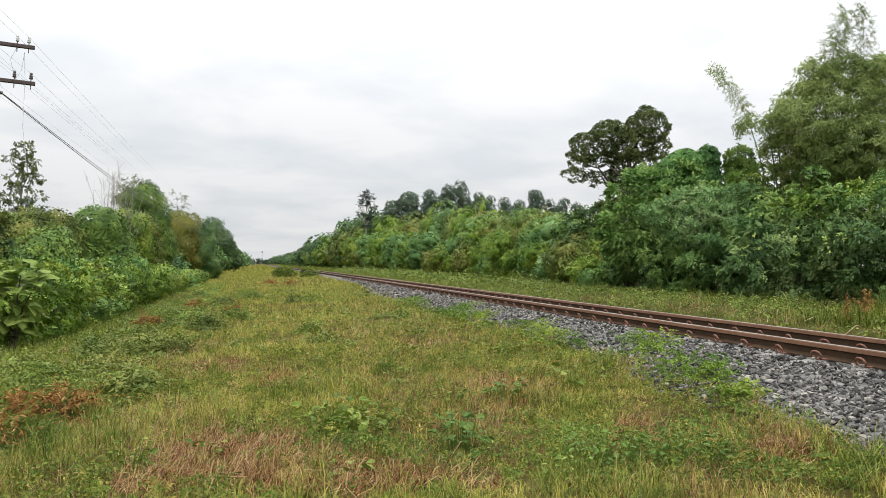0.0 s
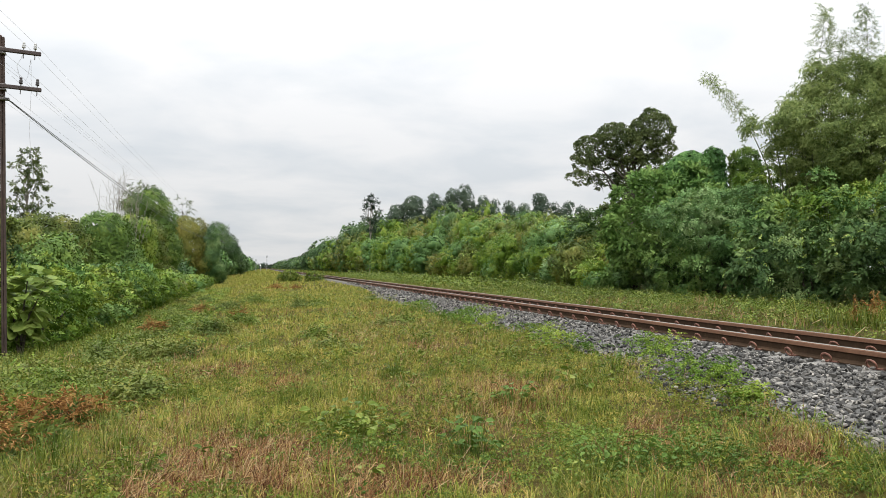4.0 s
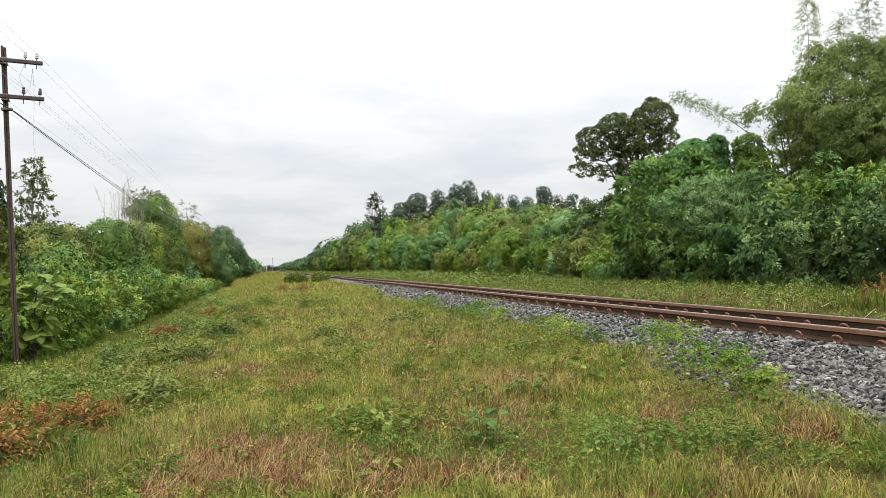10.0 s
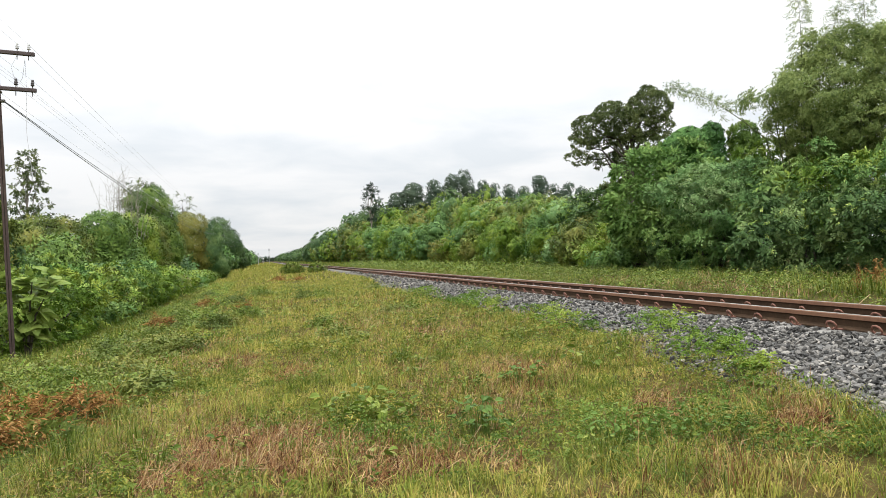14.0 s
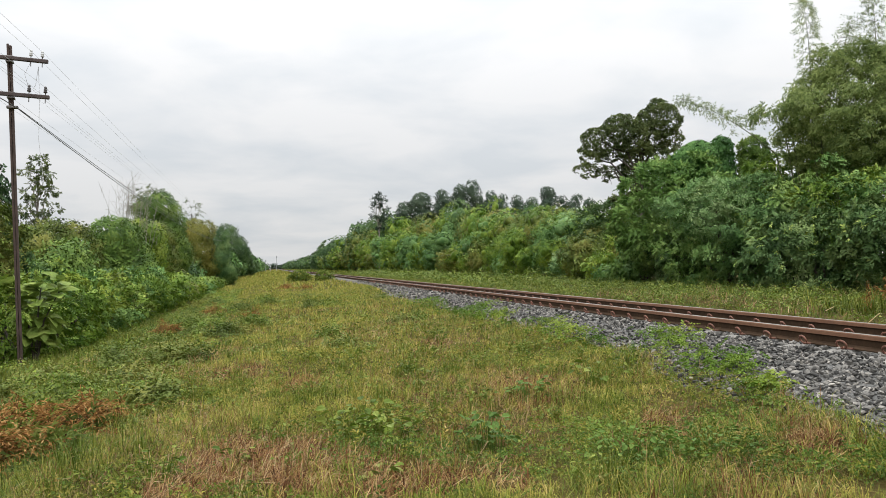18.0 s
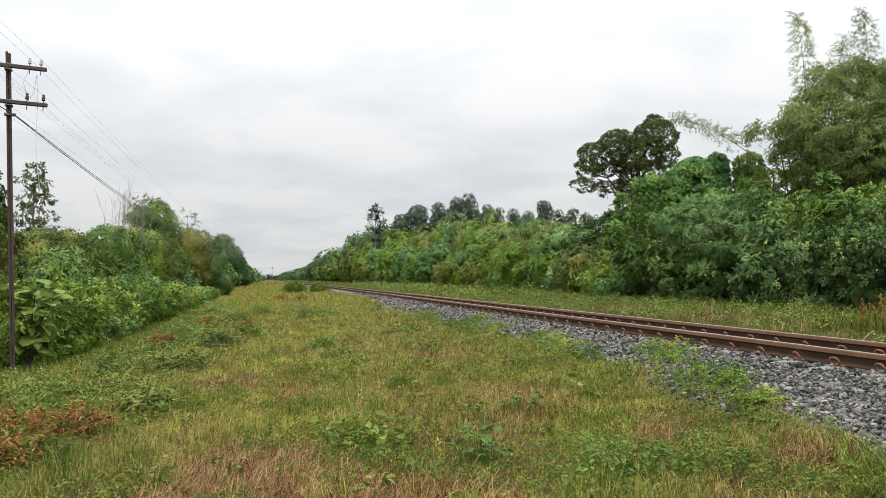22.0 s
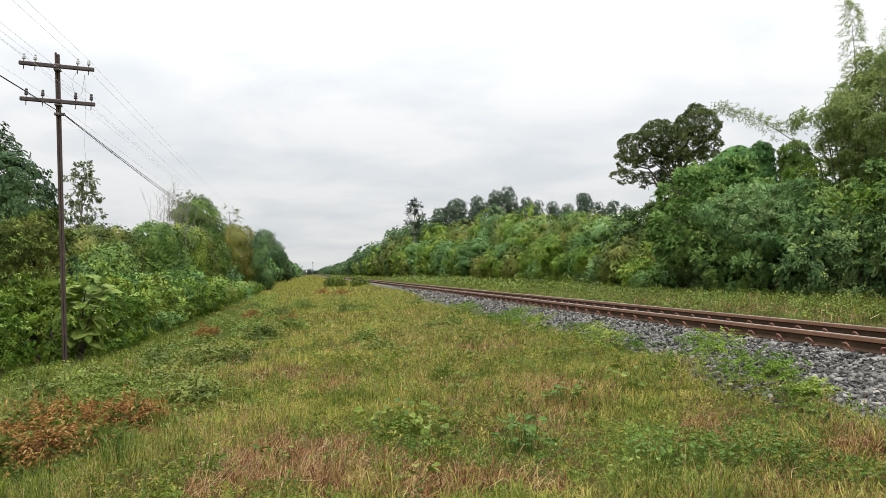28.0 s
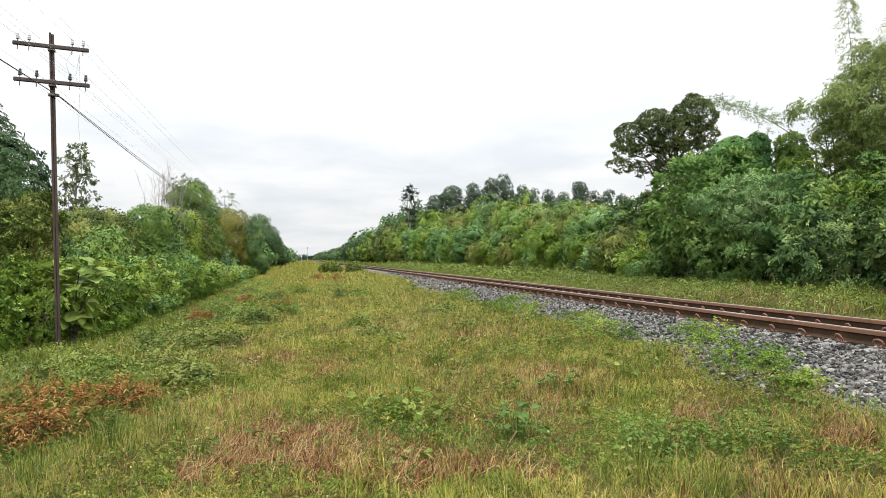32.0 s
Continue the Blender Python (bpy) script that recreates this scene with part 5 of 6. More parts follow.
def tufts(rng, n, x0, x1, y0, y1, high, width, count=13, keep=None, wide=0.9):
    """Tussocks: blades fanning out of one root and bending over; between them the ground stays dark."""
    x, y = rng.uniform(x0, x1, n), rng.uniform(y0, y1, n)
    lump = np.sin(2.1 * x + 0.9 * np.sin(1.5 * y)) * np.sin(1.6 * y + 1.2 * np.sin(2.3 * x))
    ok = rng.random(n) < 0.75 + 0.35 * lump
    if keep is not None:
        ok &= keep(x, y, rng)
    x, y = x[ok], y[ok]
    s = high * rng.uniform(0.45, 1.3, len(x)) * (1 + 0.6 * lump[ok])
    k = np.repeat(np.arange(len(x)), count)
    m = len(k)
    l = s[k] * rng.uniform(0.5, 1.15, m)
    az = rng.uniform(0, 2 * np.pi, m)
    lean = np.minimum(wide * rng.uniform(0.25, 1.0, m), 1.15)
    d = np.stack([np.cos(az), np.sin(az), 0 * az], -1)
    side = np.stack([-np.sin(az), np.cos(az), 0 * az], -1) * (width * rng.uniform(0.6, 1.3, m) / 2)[:, None]
    b = np.stack([x[k], y[k], ground_z(x[k], y[k]) - 0.01], -1) + d * (0.12 * l * rng.random(m))[:, None]
    up = np.array([[0, 0, 1.0]])
    mid = b + d * (l * 0.36 * lean)[:, None] + up * (l * (0.64 - 0.13 * lean**2))[:, None]
    tip = b + d * (l * 0.95 * lean)[:, None] + up * (l * (0.95 - 0.68 * lean**2))[:, None]
    v = np.stack([b - side, b + side, mid + side * 0.85, mid - side * 0.85, tip], 1).reshape(-1, 3)
    i = np.arange(m)[:, None] * 5
    return v, [i + np.array([[0, 1, 2, 3]]), i + np.array([[3, 2, 4]])]


def thatch(rng, n, x0, x1, y0, y1, length, width, keep=None, high=0.05):
    """Fallen stems lying criss-cross over the ground, bowed and half sunk in the grass."""
    x, y = rng.uniform(x0, x1, n), rng.uniform(y0, y1, n)
    if keep is not None:
        ok = keep(x, y, rng)
        x, y = x[ok], y[ok]
    n = len(x)
    az = rng.uniform(0, np.pi, n)
    l = length * rng.uniform(0.4, 1.3, n)
    bow = rng.normal(0, 0.3, n) * l
    d = np.stack([np.cos(az), np.sin(az)], -1)
    c = np.stack([-np.sin(az), np.cos(az)], -1)
    rise = high * rng.random((n, 3)) * np.array([0.6, 1.4, 1.0]) + 0.012
    rows = []
    for k, t in enumerate((-0.5, 0.0, 0.5)):
        p = np.stack([x, y], -1) + d * (l * t)[:, None] + c * (bow * (1 - 4 * t * t))[:, None]
        w = c * (width * (1.0 if k < 2 else 0.35) / 2)
        z = ground_z(p[:, 0], p[:, 1]) + rise[:, k]
        rows += [np.column_stack([p - w, z]), np.column_stack([p + w, z + width * 0.5])]
    v = np.stack(rows, 1).reshape(-1, 3)
    i = np.arange(n)[:, None] * 6
    return v, [i + np.array([[0, 1, 3, 2]]), i + np.array([[2, 3, 5, 4]])]


def grass_area(label, mat, *sets):
    vs, fs, n = [], [], 0
    for v, f in sets:
        vs.append(v)
        fs += [a + n for a in f]
        n += len(v)
    ob = new("grass", np_mesh("grass", np.concatenate(vs), fs, mat))
    return tagged(ob, label, "grass", kind="stuff")


def ferny(x, y):
    return np.hypot((x + 2.3) / 0.85, (y - 7.7) / 1.2) < 1


def shoulder_edge(x, y):
    return (x < stone_edge(y)) & (x < 0.98 * y + 1.6) & (x > -0.42 * y - 0.6)


def shoulder(x, y, rng):
    """On the shoulder left of the stone bed, thinning at its foot; less where the dead patch lies."""
    dead = dead_patch(x, y, rng) & (rng.random(len(x)) < 0.8)
    thin = (y < 4.5) & (rng.random(len(x)) < 0.2)
    return shoulder_edge(x, y) & ~dead & ~thin


def dead_patch(x, y, r):
    """Where the grass has died back: a few worn places with ragged edges."""
    rag = 0.38 * np.sin(7 * x + 3 * y) * np.sin(5 * y - 2 * x) + 0.25 * np.sin(13 * x - 4) * np.sin(11 * y)
    hit = np.zeros(len(x), bool)
    for cx, cy, a, b in ((-0.12, 5.75, 0.46, 0.62), (0.2, 5.15, 0.5, 0.33), (0.75, 4.6, 0.62, 0.33), (-0.45, 5.0, 0.3, 0.3), (0.35, 8.9, 0.22, 0.4), (3.05, 5.7, 0.26, 0.2), (3.45, 4.5, 0.3, 0.25), (2.6, 5.1, 0.3, 0.15), (2.5, 7.8, 0.25, 0.35), (-0.4, 11.0, 0.3, 0.5), (2.6, 12.5, 0.3, 0.6)):
        hit |= np.hypot((x - cx) / a, (y - cy) / b) + rag < 1
    return hit


def sparse(x, y, r):
    """Scattered everywhere on the shoulder, more in some places."""
    lump = np.sin(1.1 * x + 1.7 * np.sin(0.7 * y)) * np.sin(0.9 * y + 1.3 * np.sin(1.2 * x))
    return shoulder_edge(x, y) & (r.random(len(x)) < 0.35 + 0.6 * lump)


def sparse_verge(x, y, r):
    """Withered places in the verge beyond the track."""
    lump = np.sin(1.3 * x + 1.1 * np.sin(0.8 * y)) * np.sin(0.7 * y + 1.9)
    return r.random(len(x)) < 0.2 + 0.6 * lump


def build_grass():
    rng = np.random.default_rng(91)
    grass_area("trodden grass where the viewer stands", GRASS, blades(rng, 42000, -4.5, 4.0, -6, 3.3, 0.11, 0.014, 1.5, joints=1))
    grass_area("mixed green and straw-coloured grass on the shoulder", GRASS, tufts(rng, 7900, -3, 4.4, 3.3, 9.5, 0.15, 0.004, 11, shoulder, 1.3), blades(rng, 72000, -3, 4.4, 3.3, 10, 0.075, 0.005, 1.5, joints=1, keep=shoulder), tufts(rng, 3900, -4, 4.4, 9, 18, 0.16, 0.007, 8, shoulder, 1.3), blades(rng, 75000, -4, 4.4, 9, 19, 0.10, 0.009, 1.5, joints=1, keep=shoulder))
    grass_area("mixed grass further along the shoulder", GRASS, blades(rng, 90000, -5, 5.2, 18, 46, 0.14, 0.02, 1.5, joints=1, keep=shoulder), blades(rng, 38000, -7, 5.2, 46, 150, 0.2, 0.06, 1.3, joints=1), blades(rng, 14000, -9, 4.3, 150, 600, 0.4, 0.3, 1.3, joints=1))
    grass_area("lush long grass at the ditch edge", GRASS_GREEN, tufts(rng, 800, -3.6, -0.75, 4.6, 9.5, 0.34, 0.006, 14, lambda x, y, r: (x < -0.75 - 0.2 * (y - 5.5)) & (x > -0.42 * y + 0.2) & ~ferny(x, y), 1.1), blades(rng, 12000, -4.6, -1.0, 5, 12, 0.2, 0.007, 1.4, joints=1, keep=lambda x, y, r: (x < -1.0 - 0.25 * (y - 7)) & (x > -0.45 * y - 0.5)), blades(rng, 22000, -5.5, -2.0, 11, 30, 0.24, 0.014, 1.1, joints=1))
    grass_area("green grass between track and hedge", GRASS_GREEN, blades(rng, 50000, 8.2, 15.6, 7, 32, 0.12, 0.014, 1.8, joints=1, keep=lambda x, y, r: r.random(len(x)) < np.clip((x - 8.0) / 1.0, 0.1, 1)), tufts(rng, 700, 9.0, 15.4, 8, 26, 0.3, 0.011, 9, None, 1.4), tufts(rng, 160, 10.10, 12.90, 11.27, 13.67, 0.6, 0.013, 10, None, 1.0), blades(rng, 36000, 8.2, 15.6, 32, 110, 0.22, 0.045, 1.5, joints=1), blades(rng, 12000, 8.4, 15.6, 110, 600, 0.4, 0.3, 1.3, joints=1))
    grass_area("brown dead grass in worn patches", GRASS_DEAD, tufts(rng, 4200, -1.4, 4.1, 4.1, 9.6, 0.15, 0.004, 11, dead_patch, 3.0), thatch(rng, 20000, -1.4, 4.1, 4.0, 9.6, 0.13, 0.0035, dead_patch, 0.1), blades(rng, 26000, -1.4, 4.1, 4.1, 9.6, 0.09, 0.005, 1.7, joints=1, keep=dead_patch), blades(rng, 14000, -1.2, 3.4, 9.6, 13.6, 0.15, 0.008, 1.4, joints=1, keep=dead_patch))
    grass_area("pale fallen stems lying over the grass", STRAW, thatch(rng, 4000, -1.6, 4.3, 3.7, 7.0, 0.15, 0.003, dead_patch, 0.12), thatch(rng, 9000, -2.6, 4.4, 3.7, 8.5, 0.1, 0.003, sparse, 0.1), thatch(rng, 6000, -3.5, 4.3, 8.5, 18, 0.13, 0.005, sparse, 0.1), thatch(rng, 2600, 9.0, 14.5, 8, 22, 0.25, 0.009, sparse_verge, 0.2), thatch(rng, 60, -0.2, 1.6, 4.3, 5.2, 0.2, 0.0035, None, 0.1))
    grass_area("rank long grass low on the shoulder", GRASS_GREEN, tufts(rng, 260, 1.2, 4.2, 3.6, 5.2, 0.22, 0.0035, 14, shoulder, 2.4), tufts(rng, 420, -0.6, 4.2, 4.6, 9.0, 0.17, 0.004, 15, sparse, 1.8))
    grass_area("fresh green grass along the foot of the stones", GRASS_GREEN, tufts(rng, 1100, 3.3, 4.5, 5.2, 12.0, 0.17, 0.005, 12, sparse, 1.6), tufts(rng, 700, 3.5, 4.6, 12.0, 24.0, 0.17, 0.008, 9, sparse, 1.6))
    grass_area("thin red-brown stalks among the green grass", GRASS_DEAD, tufts(rng, 4200, -2.2, 4.3, 3.8, 11, 0.19, 0.0032, 7, sparse, 1.2), tufts(rng, 2200, 1.0, 4.2, 3.5, 7.5, 0.2, 0.0032, 8, sparse, 1.3), blades(rng, 16000, -3, 4.3, 10, 26, 0.2, 0.008, 1.2, joints=1, keep=sparse))


build_grass()


def leaf_litter(label, mat, seed, n, x0, x1, y0, y1, leaf, high, keep=None, ratio=0.5, spread=0.1, far=False):
    """Countless small leaves of low herbs among the grass."""
    rng = np.random.default_rng(seed)
    x, y = rng.uniform(x0, x1, n), rng.uniform(y0, y1, n)
    lump = np.sin(1.7 * x + 0.9 * np.sin(1.3 * y)) * np.sin(1.2 * y + 1.1 * np.sin(1.9 * x))
    ok = rng.random(n) < 0.45 + 0.55 * lump
    if keep is not None:
        ok &= keep(x, y, rng)
    x, y = x[ok], y[ok]
    p = np.stack([x, y, ground_z(x, y) + high * rng.uniform(0.15, 1.0, len(x)) * (0.6 + 0.5 * lump[ok])], -1)
    w = rng.normal(0, 1, p.shape) * (1, 1, 0.45) + (0, 0, 0.15)
    v, q = scatter(sprig("pairs", rng, 6, spread, leaf, ratio, far), p, w, rng.uniform(0.6, 1.4, len(x)), rng, 0.4, 3 if far else 4)
    tagged(new("undergrowth", np_mesh("undergrowth", v, [q], mat)), label, "undergrowth", kind="stuff")


leaf_litter("small leafy herbs among the grass", WEED, 301, 9500, -3, 4.4, 3.8, 10, 0.027, 0.14, shoulder)
leaf_litter("small leafy herbs along the shoulder", WEED, 302, 9000, -4, 5.0, 10, 40, 0.06, 0.13, shoulder, 0.55, 0.1, True)
leaf_litter("straw-coloured herbs among the grass", GRASS, 308, 5000, -3, 4.3, 3.8, 14, 0.036, 0.13, shoulder, 0.3, 0.07)
leaf_litter("yellowing herbs among the grass", LEAF_GOLD, 303, 4000, -3, 4.3, 3.8, 16, 0.036, 0.13, shoulder)
leaf_litter("low leafy growth on the ditch side", WEED, 304, 9000, -5.2, -1.0, 6.5, 30, 0.06, 0.2, lambda x, y, r: (x < -1.0 - 0.03 * y) & ~ferny(x, y), 0.55, 0.16, True)
leaf_litter("low leafy growth on the ditch side", LEAF_OLIVE, 305, 7000, -5.4, -1.0, 6.5, 34, 0.065, 0.2, lambda x, y, r: (x < -1.1 - 0.03 * y) & ~ferny(x, y), 0.5, 0.16, True)
leaf_litter("low yellow-green growth on the ditch side", LEAF_LIME, 310, 7000, -5.4, -0.6, 9.5, 60, 0.075, 0.22, lambda x, y, r: (x < -0.8 - 0.02 * y) & ~ferny(x, y), 0.55, 0.16, True)
leaf_litter("low leafy growth before the hedge", WEED, 306, 17000, 8.6, 15.6, 8, 40, 0.09, 0.24, lambda x, y, r: r.random(len(x)) < (x - 8) / 6, 0.5, 0.16, True)
leaf_litter("low olive growth before the hedge", LEAF_OLIVE, 311, 6000, 9.4, 15.6, 8, 40, 0.09, 0.34, lambda x, y, r: r.random(len(x)) < (x - 8) / 6, 0.5, 0.16, True)
# darker-coloured herbs added in place of the shaded gaps near the viewer
leaf_litter("dark leafy herbs standing in for shade low in the grass", LEAF_VINE, 309, 2600, 0.4, 4.3, 3.8, 5.8, 0.03, 0.12, shoulder)
leaf_litter("leafy creepers at the edge of the stones", LEAF_LIME, 312, 3600, 3.8, 4.7, 6.8, 24, 0.034, 0.2, lambda x, y, r: r.random(len(x)) < 1.2 - abs(x - 4.25) * 2.0, 0.6, 0.08)
leaf_litter("low scrub further along the hedge", WEED, 307, 9000, 10, 15.6, 36, 110, 0.20, 0.5, None, 0.45, 0.3, True)


def weed(name, x, y, seed, label, n=16, leaf=0.085, high=0.24, wide=0.16, mat=None, ratio=0.75):
    """A small broad-leaved plant: stems with rounded leaves, each its own tilt."""
    rng = np.random.default_rng(seed)
    ob = thing(name, x, y, float(ground_z(x, y)), label, "weed", "broad-leaved weeds in the grass")
    az = rng.uniform(0, 2 * np.pi, n)
    h = high * rng.uniform(0.35, 1.0, n)
    rad = wide * rng.random(n) ** 0.6
    tips = np.stack([rad * np.cos(az), rad * np.sin(az), h], -1)
    stems = [tube([tp * (0.75, 0.75, 0) - (0, 0, 0.02), tp * (0.8, 0.8, 0.6), tp], 0.002, 3) for tp in tips]
    a = unit(np.stack([np.cos(az), np.sin(az), rng.normal(0, 0.3, n)], -1))
    nr = np.tile([[0.0, 0, 1.0]], (n, 1)) + rng.normal(0, 0.35, (n, 3))
    nr = unit(nr - a * (nr * a).sum(-1, keepdims=True))
    ln = leaf * rng.uniform(0.6, 1.2, n)
    side = np.cross(a, nr)
    w = (ln * ratio)[:, None]
    l = ln[:, None]
    v = np.stack([tips, tips + a * l * 0.3 + side * w / 2 + nr * w * 0.1, tips + a * l * 0.7 + side * w * 0.42 + nr * w * 0.08, tips + a * l - nr * l * 0.12, tips + a * l * 0.7 - side * w * 0.42 + nr * w * 0.08, tips + a * l * 0.3 - side * w / 2 + nr * w * 0.1], 1).reshape(-1, 3)
    k = np.arange(n)[:, None] * 6
    sv, sq = join(stems)
    part("foliage", np_mesh("foliage", np.concatenate([v, sv]), [k + np.array([[0, 1, 2, 3]]), k + np.array([[0, 3, 4, 5]]), sq + len(v)], mat or WEED), ob)
    return ob


def build_weeds():
    rng = np.random.default_rng(17)
    weed("broad_leaf_weed", 0.70, 6.3, 900, "clump of broad pale green leaves in the grass", 80, 0.075, 0.26, 0.3)
    weed("broad_leaf_weed", 0.85, 5.95, 901, "clump of broad pale green leaves in the grass", 50, 0.085, 0.22, 0.28)
    weed("broad_leaf_weed", 1.5, 5.42, 902, "dark green broad-leaved weed in the grass", 70, 0.062, 0.26, 0.2, LEAF_VINE)
    weed("broad_leaf_weed", 2.33, 7.0, 904, "dark green broad-leaved weed in the grass", 50, 0.055, 0.24, 0.2, LEAF_VINE)
    # two clumps in a darker leaf colour, in place of shade in the tangle
    weed("broad_leaf_weed", 2.3, 4.75, 905, "dark leafy weed standing in for shade in the shoulder grass", 90, 0.05, 0.24, 0.32, LEAF_VINE)
    weed("broad_leaf_weed", 2.75, 4.55, 907, "dark leafy weed standing in for shade in the shoulder grass", 80, 0.045, 0.22, 0.3, LEAF_VINE)
    weed("broad_leaf_weed", 1.95, 4.4, 908, "bright leafy weed in the shoulder grass", 110, 0.036, 0.2, 0.26, WEED, 0.5)
    weed("broad_leaf_weed", 3.2, 7.4, 906, "tall pale-leaved weed in the grass", 26, 0.08, 0.34, 0.26)
    weed("broad_leaf_weed", 0.63, 4.68, 903, "single young weed with rounded bright leaves", 9, 0.10, 0.13, 0.10)
    for k in range(95):
        y = rng.uniform(4.6, 15)
        x = rng.uniform(max(-2.6, -0.3 * y), 4.0)
        weed("broad_leaf_weed", x, y, 910 + k, "small broad-leaved weed among the grass", int(rng.integers(16, 40)), rng.uniform(0.03, 0.058), rng.uniform(0.1, 0.24), rng.uniform(0.08, 0.2), ratio=rng.uniform(0.4, 0.7))
    # low leafy creepers at the foot of the stones
    for cx, cy, s in ((4.45, 7.35, 0.4), (4.3, 6.75, 0.3), (4.95, 9.2, 0.42), (4.6, 8.5, 0.35), (4.5, 12.4, 0.45), (4.75, 17.4, 0.5), (4.4, 15.0, 0.4), (4.05, 5.9, 0.16)):
        r = np.random.default_rng(int(cx * 100 + cy * 10))
        n = 100
        p = np.stack([r.normal(0, s * 0.42, n), r.normal(0, s * 0.55, n), 0 * r.random(n)], -1)
        p[:, 2] = np.maximum(ballast_z(cx + p[:, 0]), ground_z(cx + p[:, 0], cy + p[:, 1])) + r.uniform(0.03, 0.15, n)
        ob = thing("creeper", cx, cy, 0, "mat of light green creeper over the ballast foot", "creeper", "creepers on the ballast")
        w = r.normal(0, 1, (n, 3)) * (1, 1, 0.3)
        v, q = scatter(sprig("pairs", r, 7, 0.10, 0.036, 0.6), p, w, r.uniform(0.7, 1.3, n), r, 0.3)
        part("foliage", np_mesh("foliage", v, [q], LEAF_LIME), ob)
    # withered ferns and low scrub on the ditch side
    spots = np.random.default_rng(207)
    mats = [(float(-0.4 - 0.045 * y - spots.uniform(0, 1.7)), float(y), float(spots.uniform(0.3, 0.52)), int(spots.random() < 0.05)) for y in np.linspace(9.5, 44, 20)]
    mats += [(float(spots.uniform(-0.6, 3.9)), float(spots.uniform(8, 30)), float(spots.uniform(0.2, 0.32)), 0) for _ in range(9)]
    for fx, fy, s, dead in mats + [(-1.95, 7.7, 0.45, 1), (-2.15, 6.95, 0.4, 1), (-1.7, 8.4, 0.28, 1), (-2.35, 8.1, 0.45, 1), (-2.65, 7.6, 0.45, 1), (-2.05, 8.6, 0.3, 1), (-2.9, 8.6, 0.45, 1), (-2.1, 7.4, 0.4, 0), (-2.25, 7.95, 0.45, 0), (-2.65, 8.0, 0.45, 0), (-1.85, 7.15, 0.3, 0), (-2.8, 7.2, 0.45, 0), (-1.8, 8.1, 0.35, 0), (-2.5, 7.2, 0.5, 0), (-2.4, 8.6, 0.5, 0), (-3.0, 8.2, 0.6, 0), (-2.5, 10.6, 0.7, 0), (-1.6, 13.0, 0.52, 0), (-1.9, 14.6, 0.52, 0), (-0.9, 17.5, 0.6, 0), (-2.7, 17.5, 0.52, 0), (-1.0, 26.0, 0.6, 0), (-0.2, 31.0, 0.83, 0), (-0.5, 19.5, 0.68, 0), (-1.4, 13.4, 0.52, 0), (-3.2, 12.5, 0.45, 0), (-2.0, 21.0, 0.6, 0), (-2.4, 19.5, 0.22, 1), (-0.6, 23.0, 0.16, 1), (0.9, 49.0, 0.5, 1), (2.0, 49.0, 0.4, 1), (-3.5, 11.2, 0.52, 0)]:
        r = np.random.default_rng(int(abs(fx) * 1000 + fy * 10))
        n = int((140 if dead else 330) * s + 60)
        p = np.stack([r.normal(0, s * 0.42, n), r.normal(0, s * 0.42, n), 0 * r.random(n)], -1)
        hill = np.exp(-(p[:, 0] ** 2 + p[:, 1] ** 2) / (s * 0.5) ** 2)
        p[:, 2] = ground_z(fx + p[:, 0], fy + p[:, 1]) - float(ground_z(fx, fy)) + ((0.14 if dead else 0.05) + 0.4 * s * hill) * r.uniform(0.4, 1.1, n)
        ob = thing("withered_fern" if dead else "low_scrub", fx, fy, float(ground_z(fx, fy)), "rust-brown withered fern in the ditch grass" if dead else "low spreading leafy scrub in the grass", "fern" if dead else "scrub", "low scrub on the shoulder")
        w = r.normal(0, 1, (n, 3)) * (1, 1, 0.4) + (0, 0, 0.2)
        v, q = scatter(sprig("plume", r, 16, 0.22, 0.05, 0.3) if dead else sprig("pairs", r, 8, 0.16, 0.065, 0.6, fy > 9), p, w, r.uniform(0.7, 1.3, n), r, 0.5, 3 if fy > 9 and not dead else 4)
        part("fronds", np_mesh("fronds", v, [q], FERN_DEAD if dead else (LEAF_OLIVE if r.random() < 0.6 else WEED)), ob)


build_weeds()


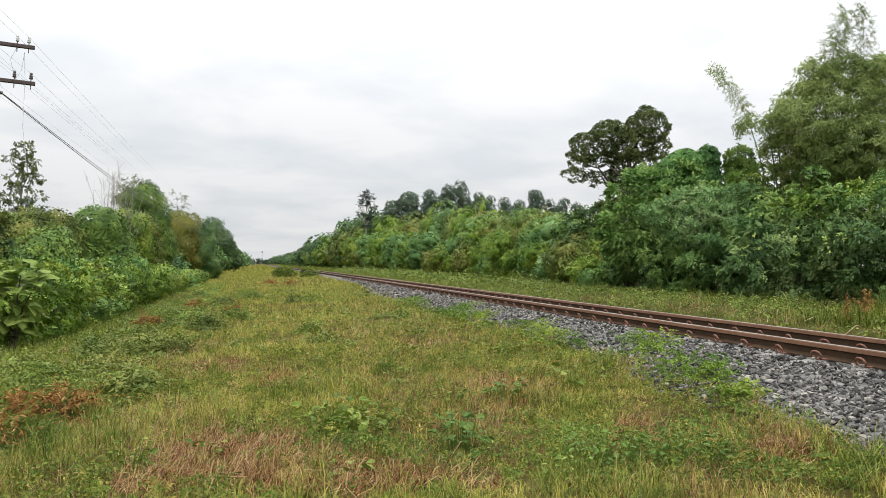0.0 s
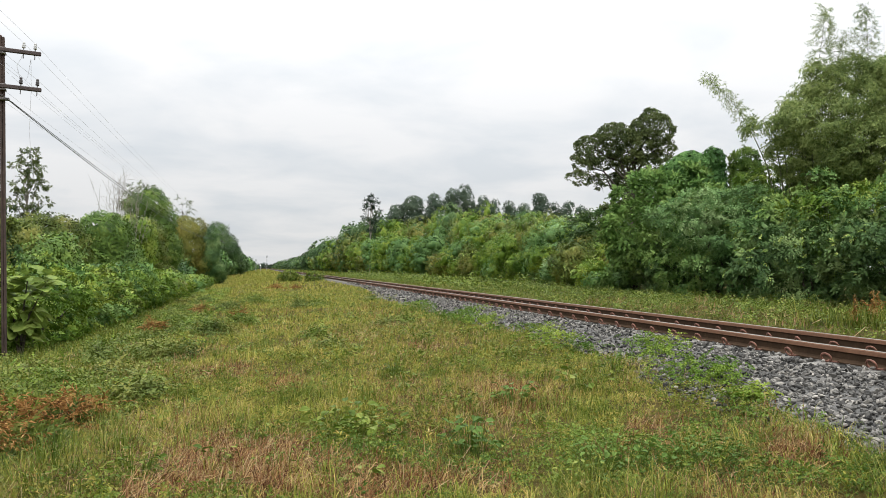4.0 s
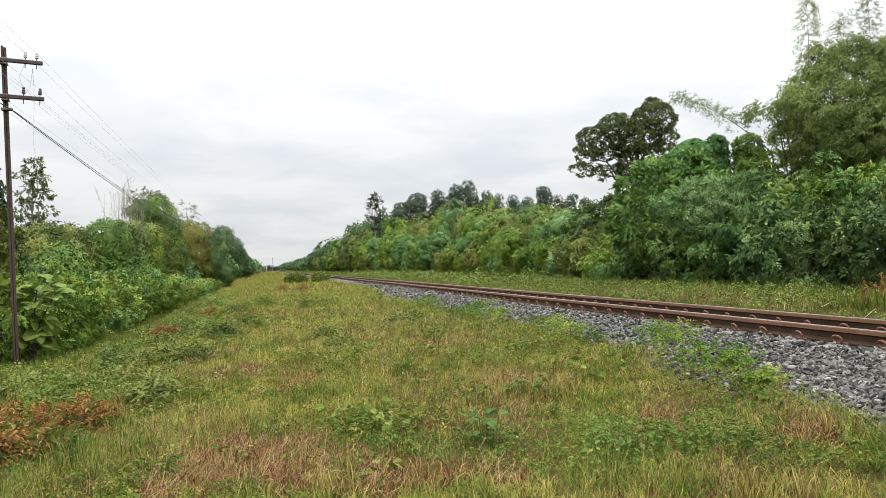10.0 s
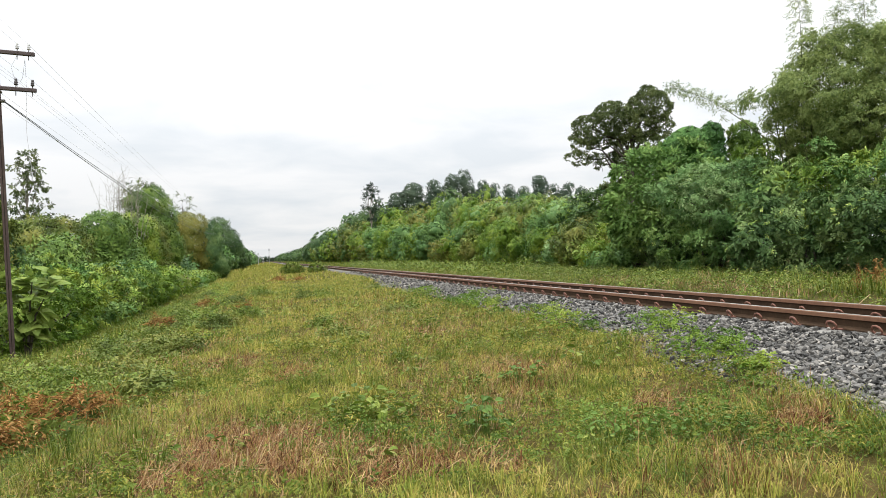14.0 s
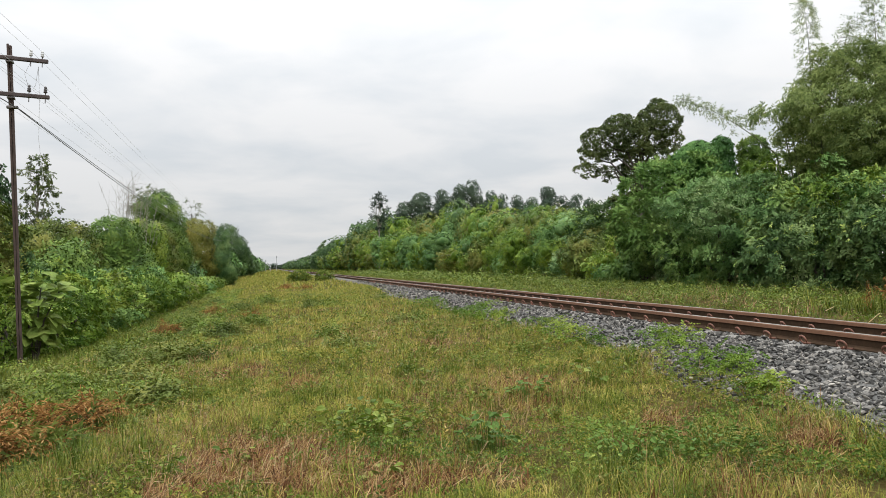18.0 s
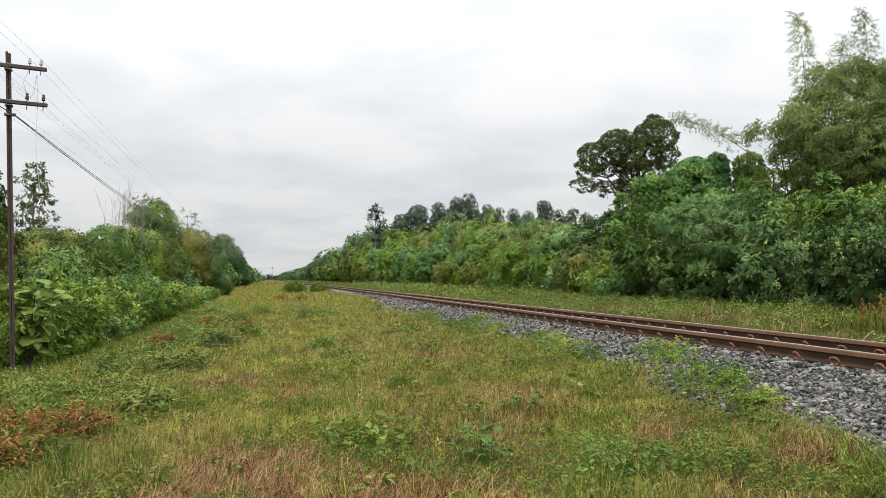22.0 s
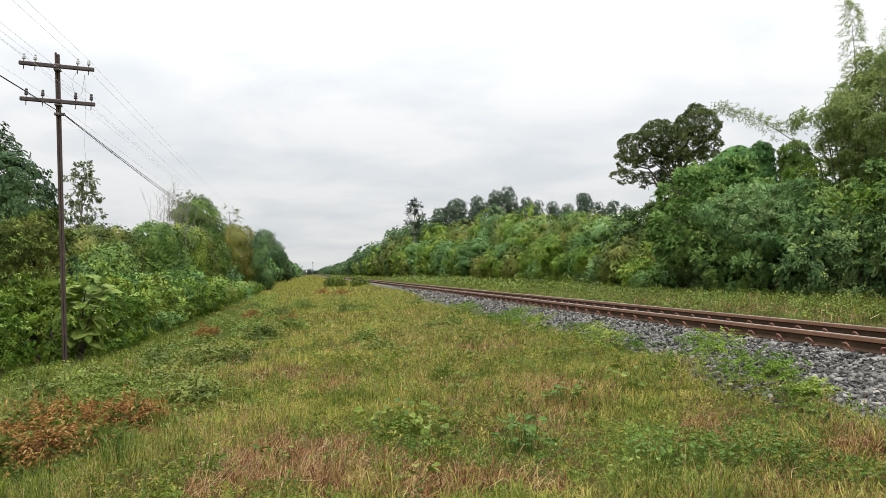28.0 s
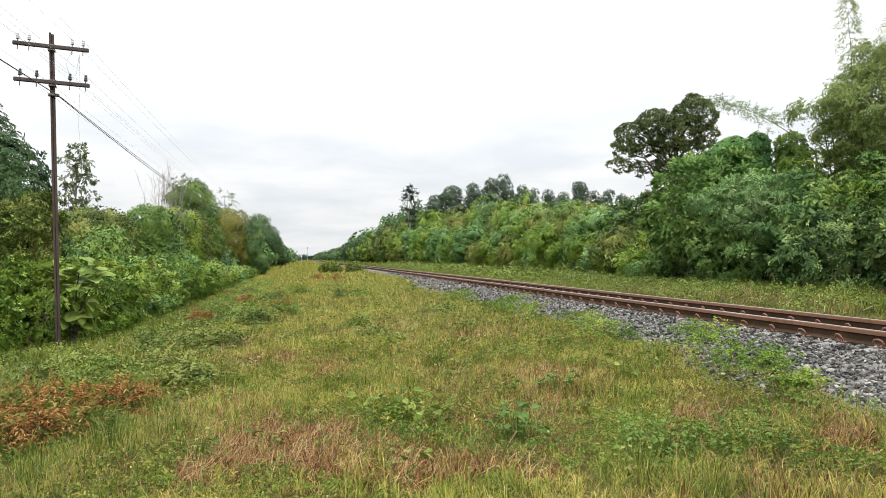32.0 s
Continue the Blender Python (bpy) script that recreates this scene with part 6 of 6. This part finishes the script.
def dead_plant(x, y, seed):
    """A withered red-brown plant standing in the verge."""
    r = np.random.default_rng(seed)
    ob = thing("withered_plant", x, y, float(ground_z(x, y)), "withered red-brown plant in the verge grass", "weed")
    tops = [np.array([r.normal(0, 0.07), r.normal(0, 0.07), r.uniform(0.25, 0.6)]) for _ in range(6)]
    for t in tops:
        part("stem", np_mesh("stem", *wrap(tube([(0, 0, -0.02), t * (0.6, 0.6, 0.5), t], 0.004, 4), FERN_DEAD)), ob)
    p = np.concatenate([t * np.linspace(0.4, 1, 9)[:, None] for t in tops])
    v, q = scatter(sprig("hang", r, 5, 0.08, 0.07, 0.26), p, r.normal(0, 1, p.shape), r.uniform(0.7, 1.2, len(p)), r, 0.5)
    part("leaves", np_mesh("leaves", v, [q], FERN_DEAD), ob)


dead_plant(10.70, 12.47, 61)
dead_plant(11.35, 12.71, 62)
build_stones()


# ---- what moves: bamboo in the wind ----
def motions():
    tilt = [(0.0, -14), (1.5, -15.5), (3.0, -18), (4.5, -23), (6.0, -30), (7.0, -33), (8.0, -37), (9.0, -41), (11.0, -45), (13.0, -45.5), (15.5, -45), (17.5, -45), (20.0, -45), (24.0, -46), (28.0, -46), (30.0, -47), (32.0, -48)]
    walk(swaying_cane, [(t, pose(CANE_X, CANE_Y, CANE_Z, 0, a, VIEW_TURN)) for t, a in tilt])
    for cane, base, ph in ((top_cane_1, (17.5, 22.6, 6.2, 2.0), 0.0), (top_cane_2, (19.2, 21.8, 6.3, 3.0), 1.3), (top_cane_3, (18.1, 22.2, 6.0, 0.0), 2.1)):
        x, y, z, a = base
        rows = [(k * 0.8, pose(x, y, z, 1.0 * math.cos(k * 0.8 * 1.1 + ph), a + (float(np.interp(k * 0.8, [0, 2, 3, 6, 7, 9, 20, 32], [21, 17.5, 15.5, 4.5, 3, 1, -1, -1])) if cane is top_cane_1 else 0.0) + 1.8 * math.sin(k * 0.8 * 1.35 + ph), VIEW_TURN)) for k in range(41)]
        walk(cane, rows)


motions()
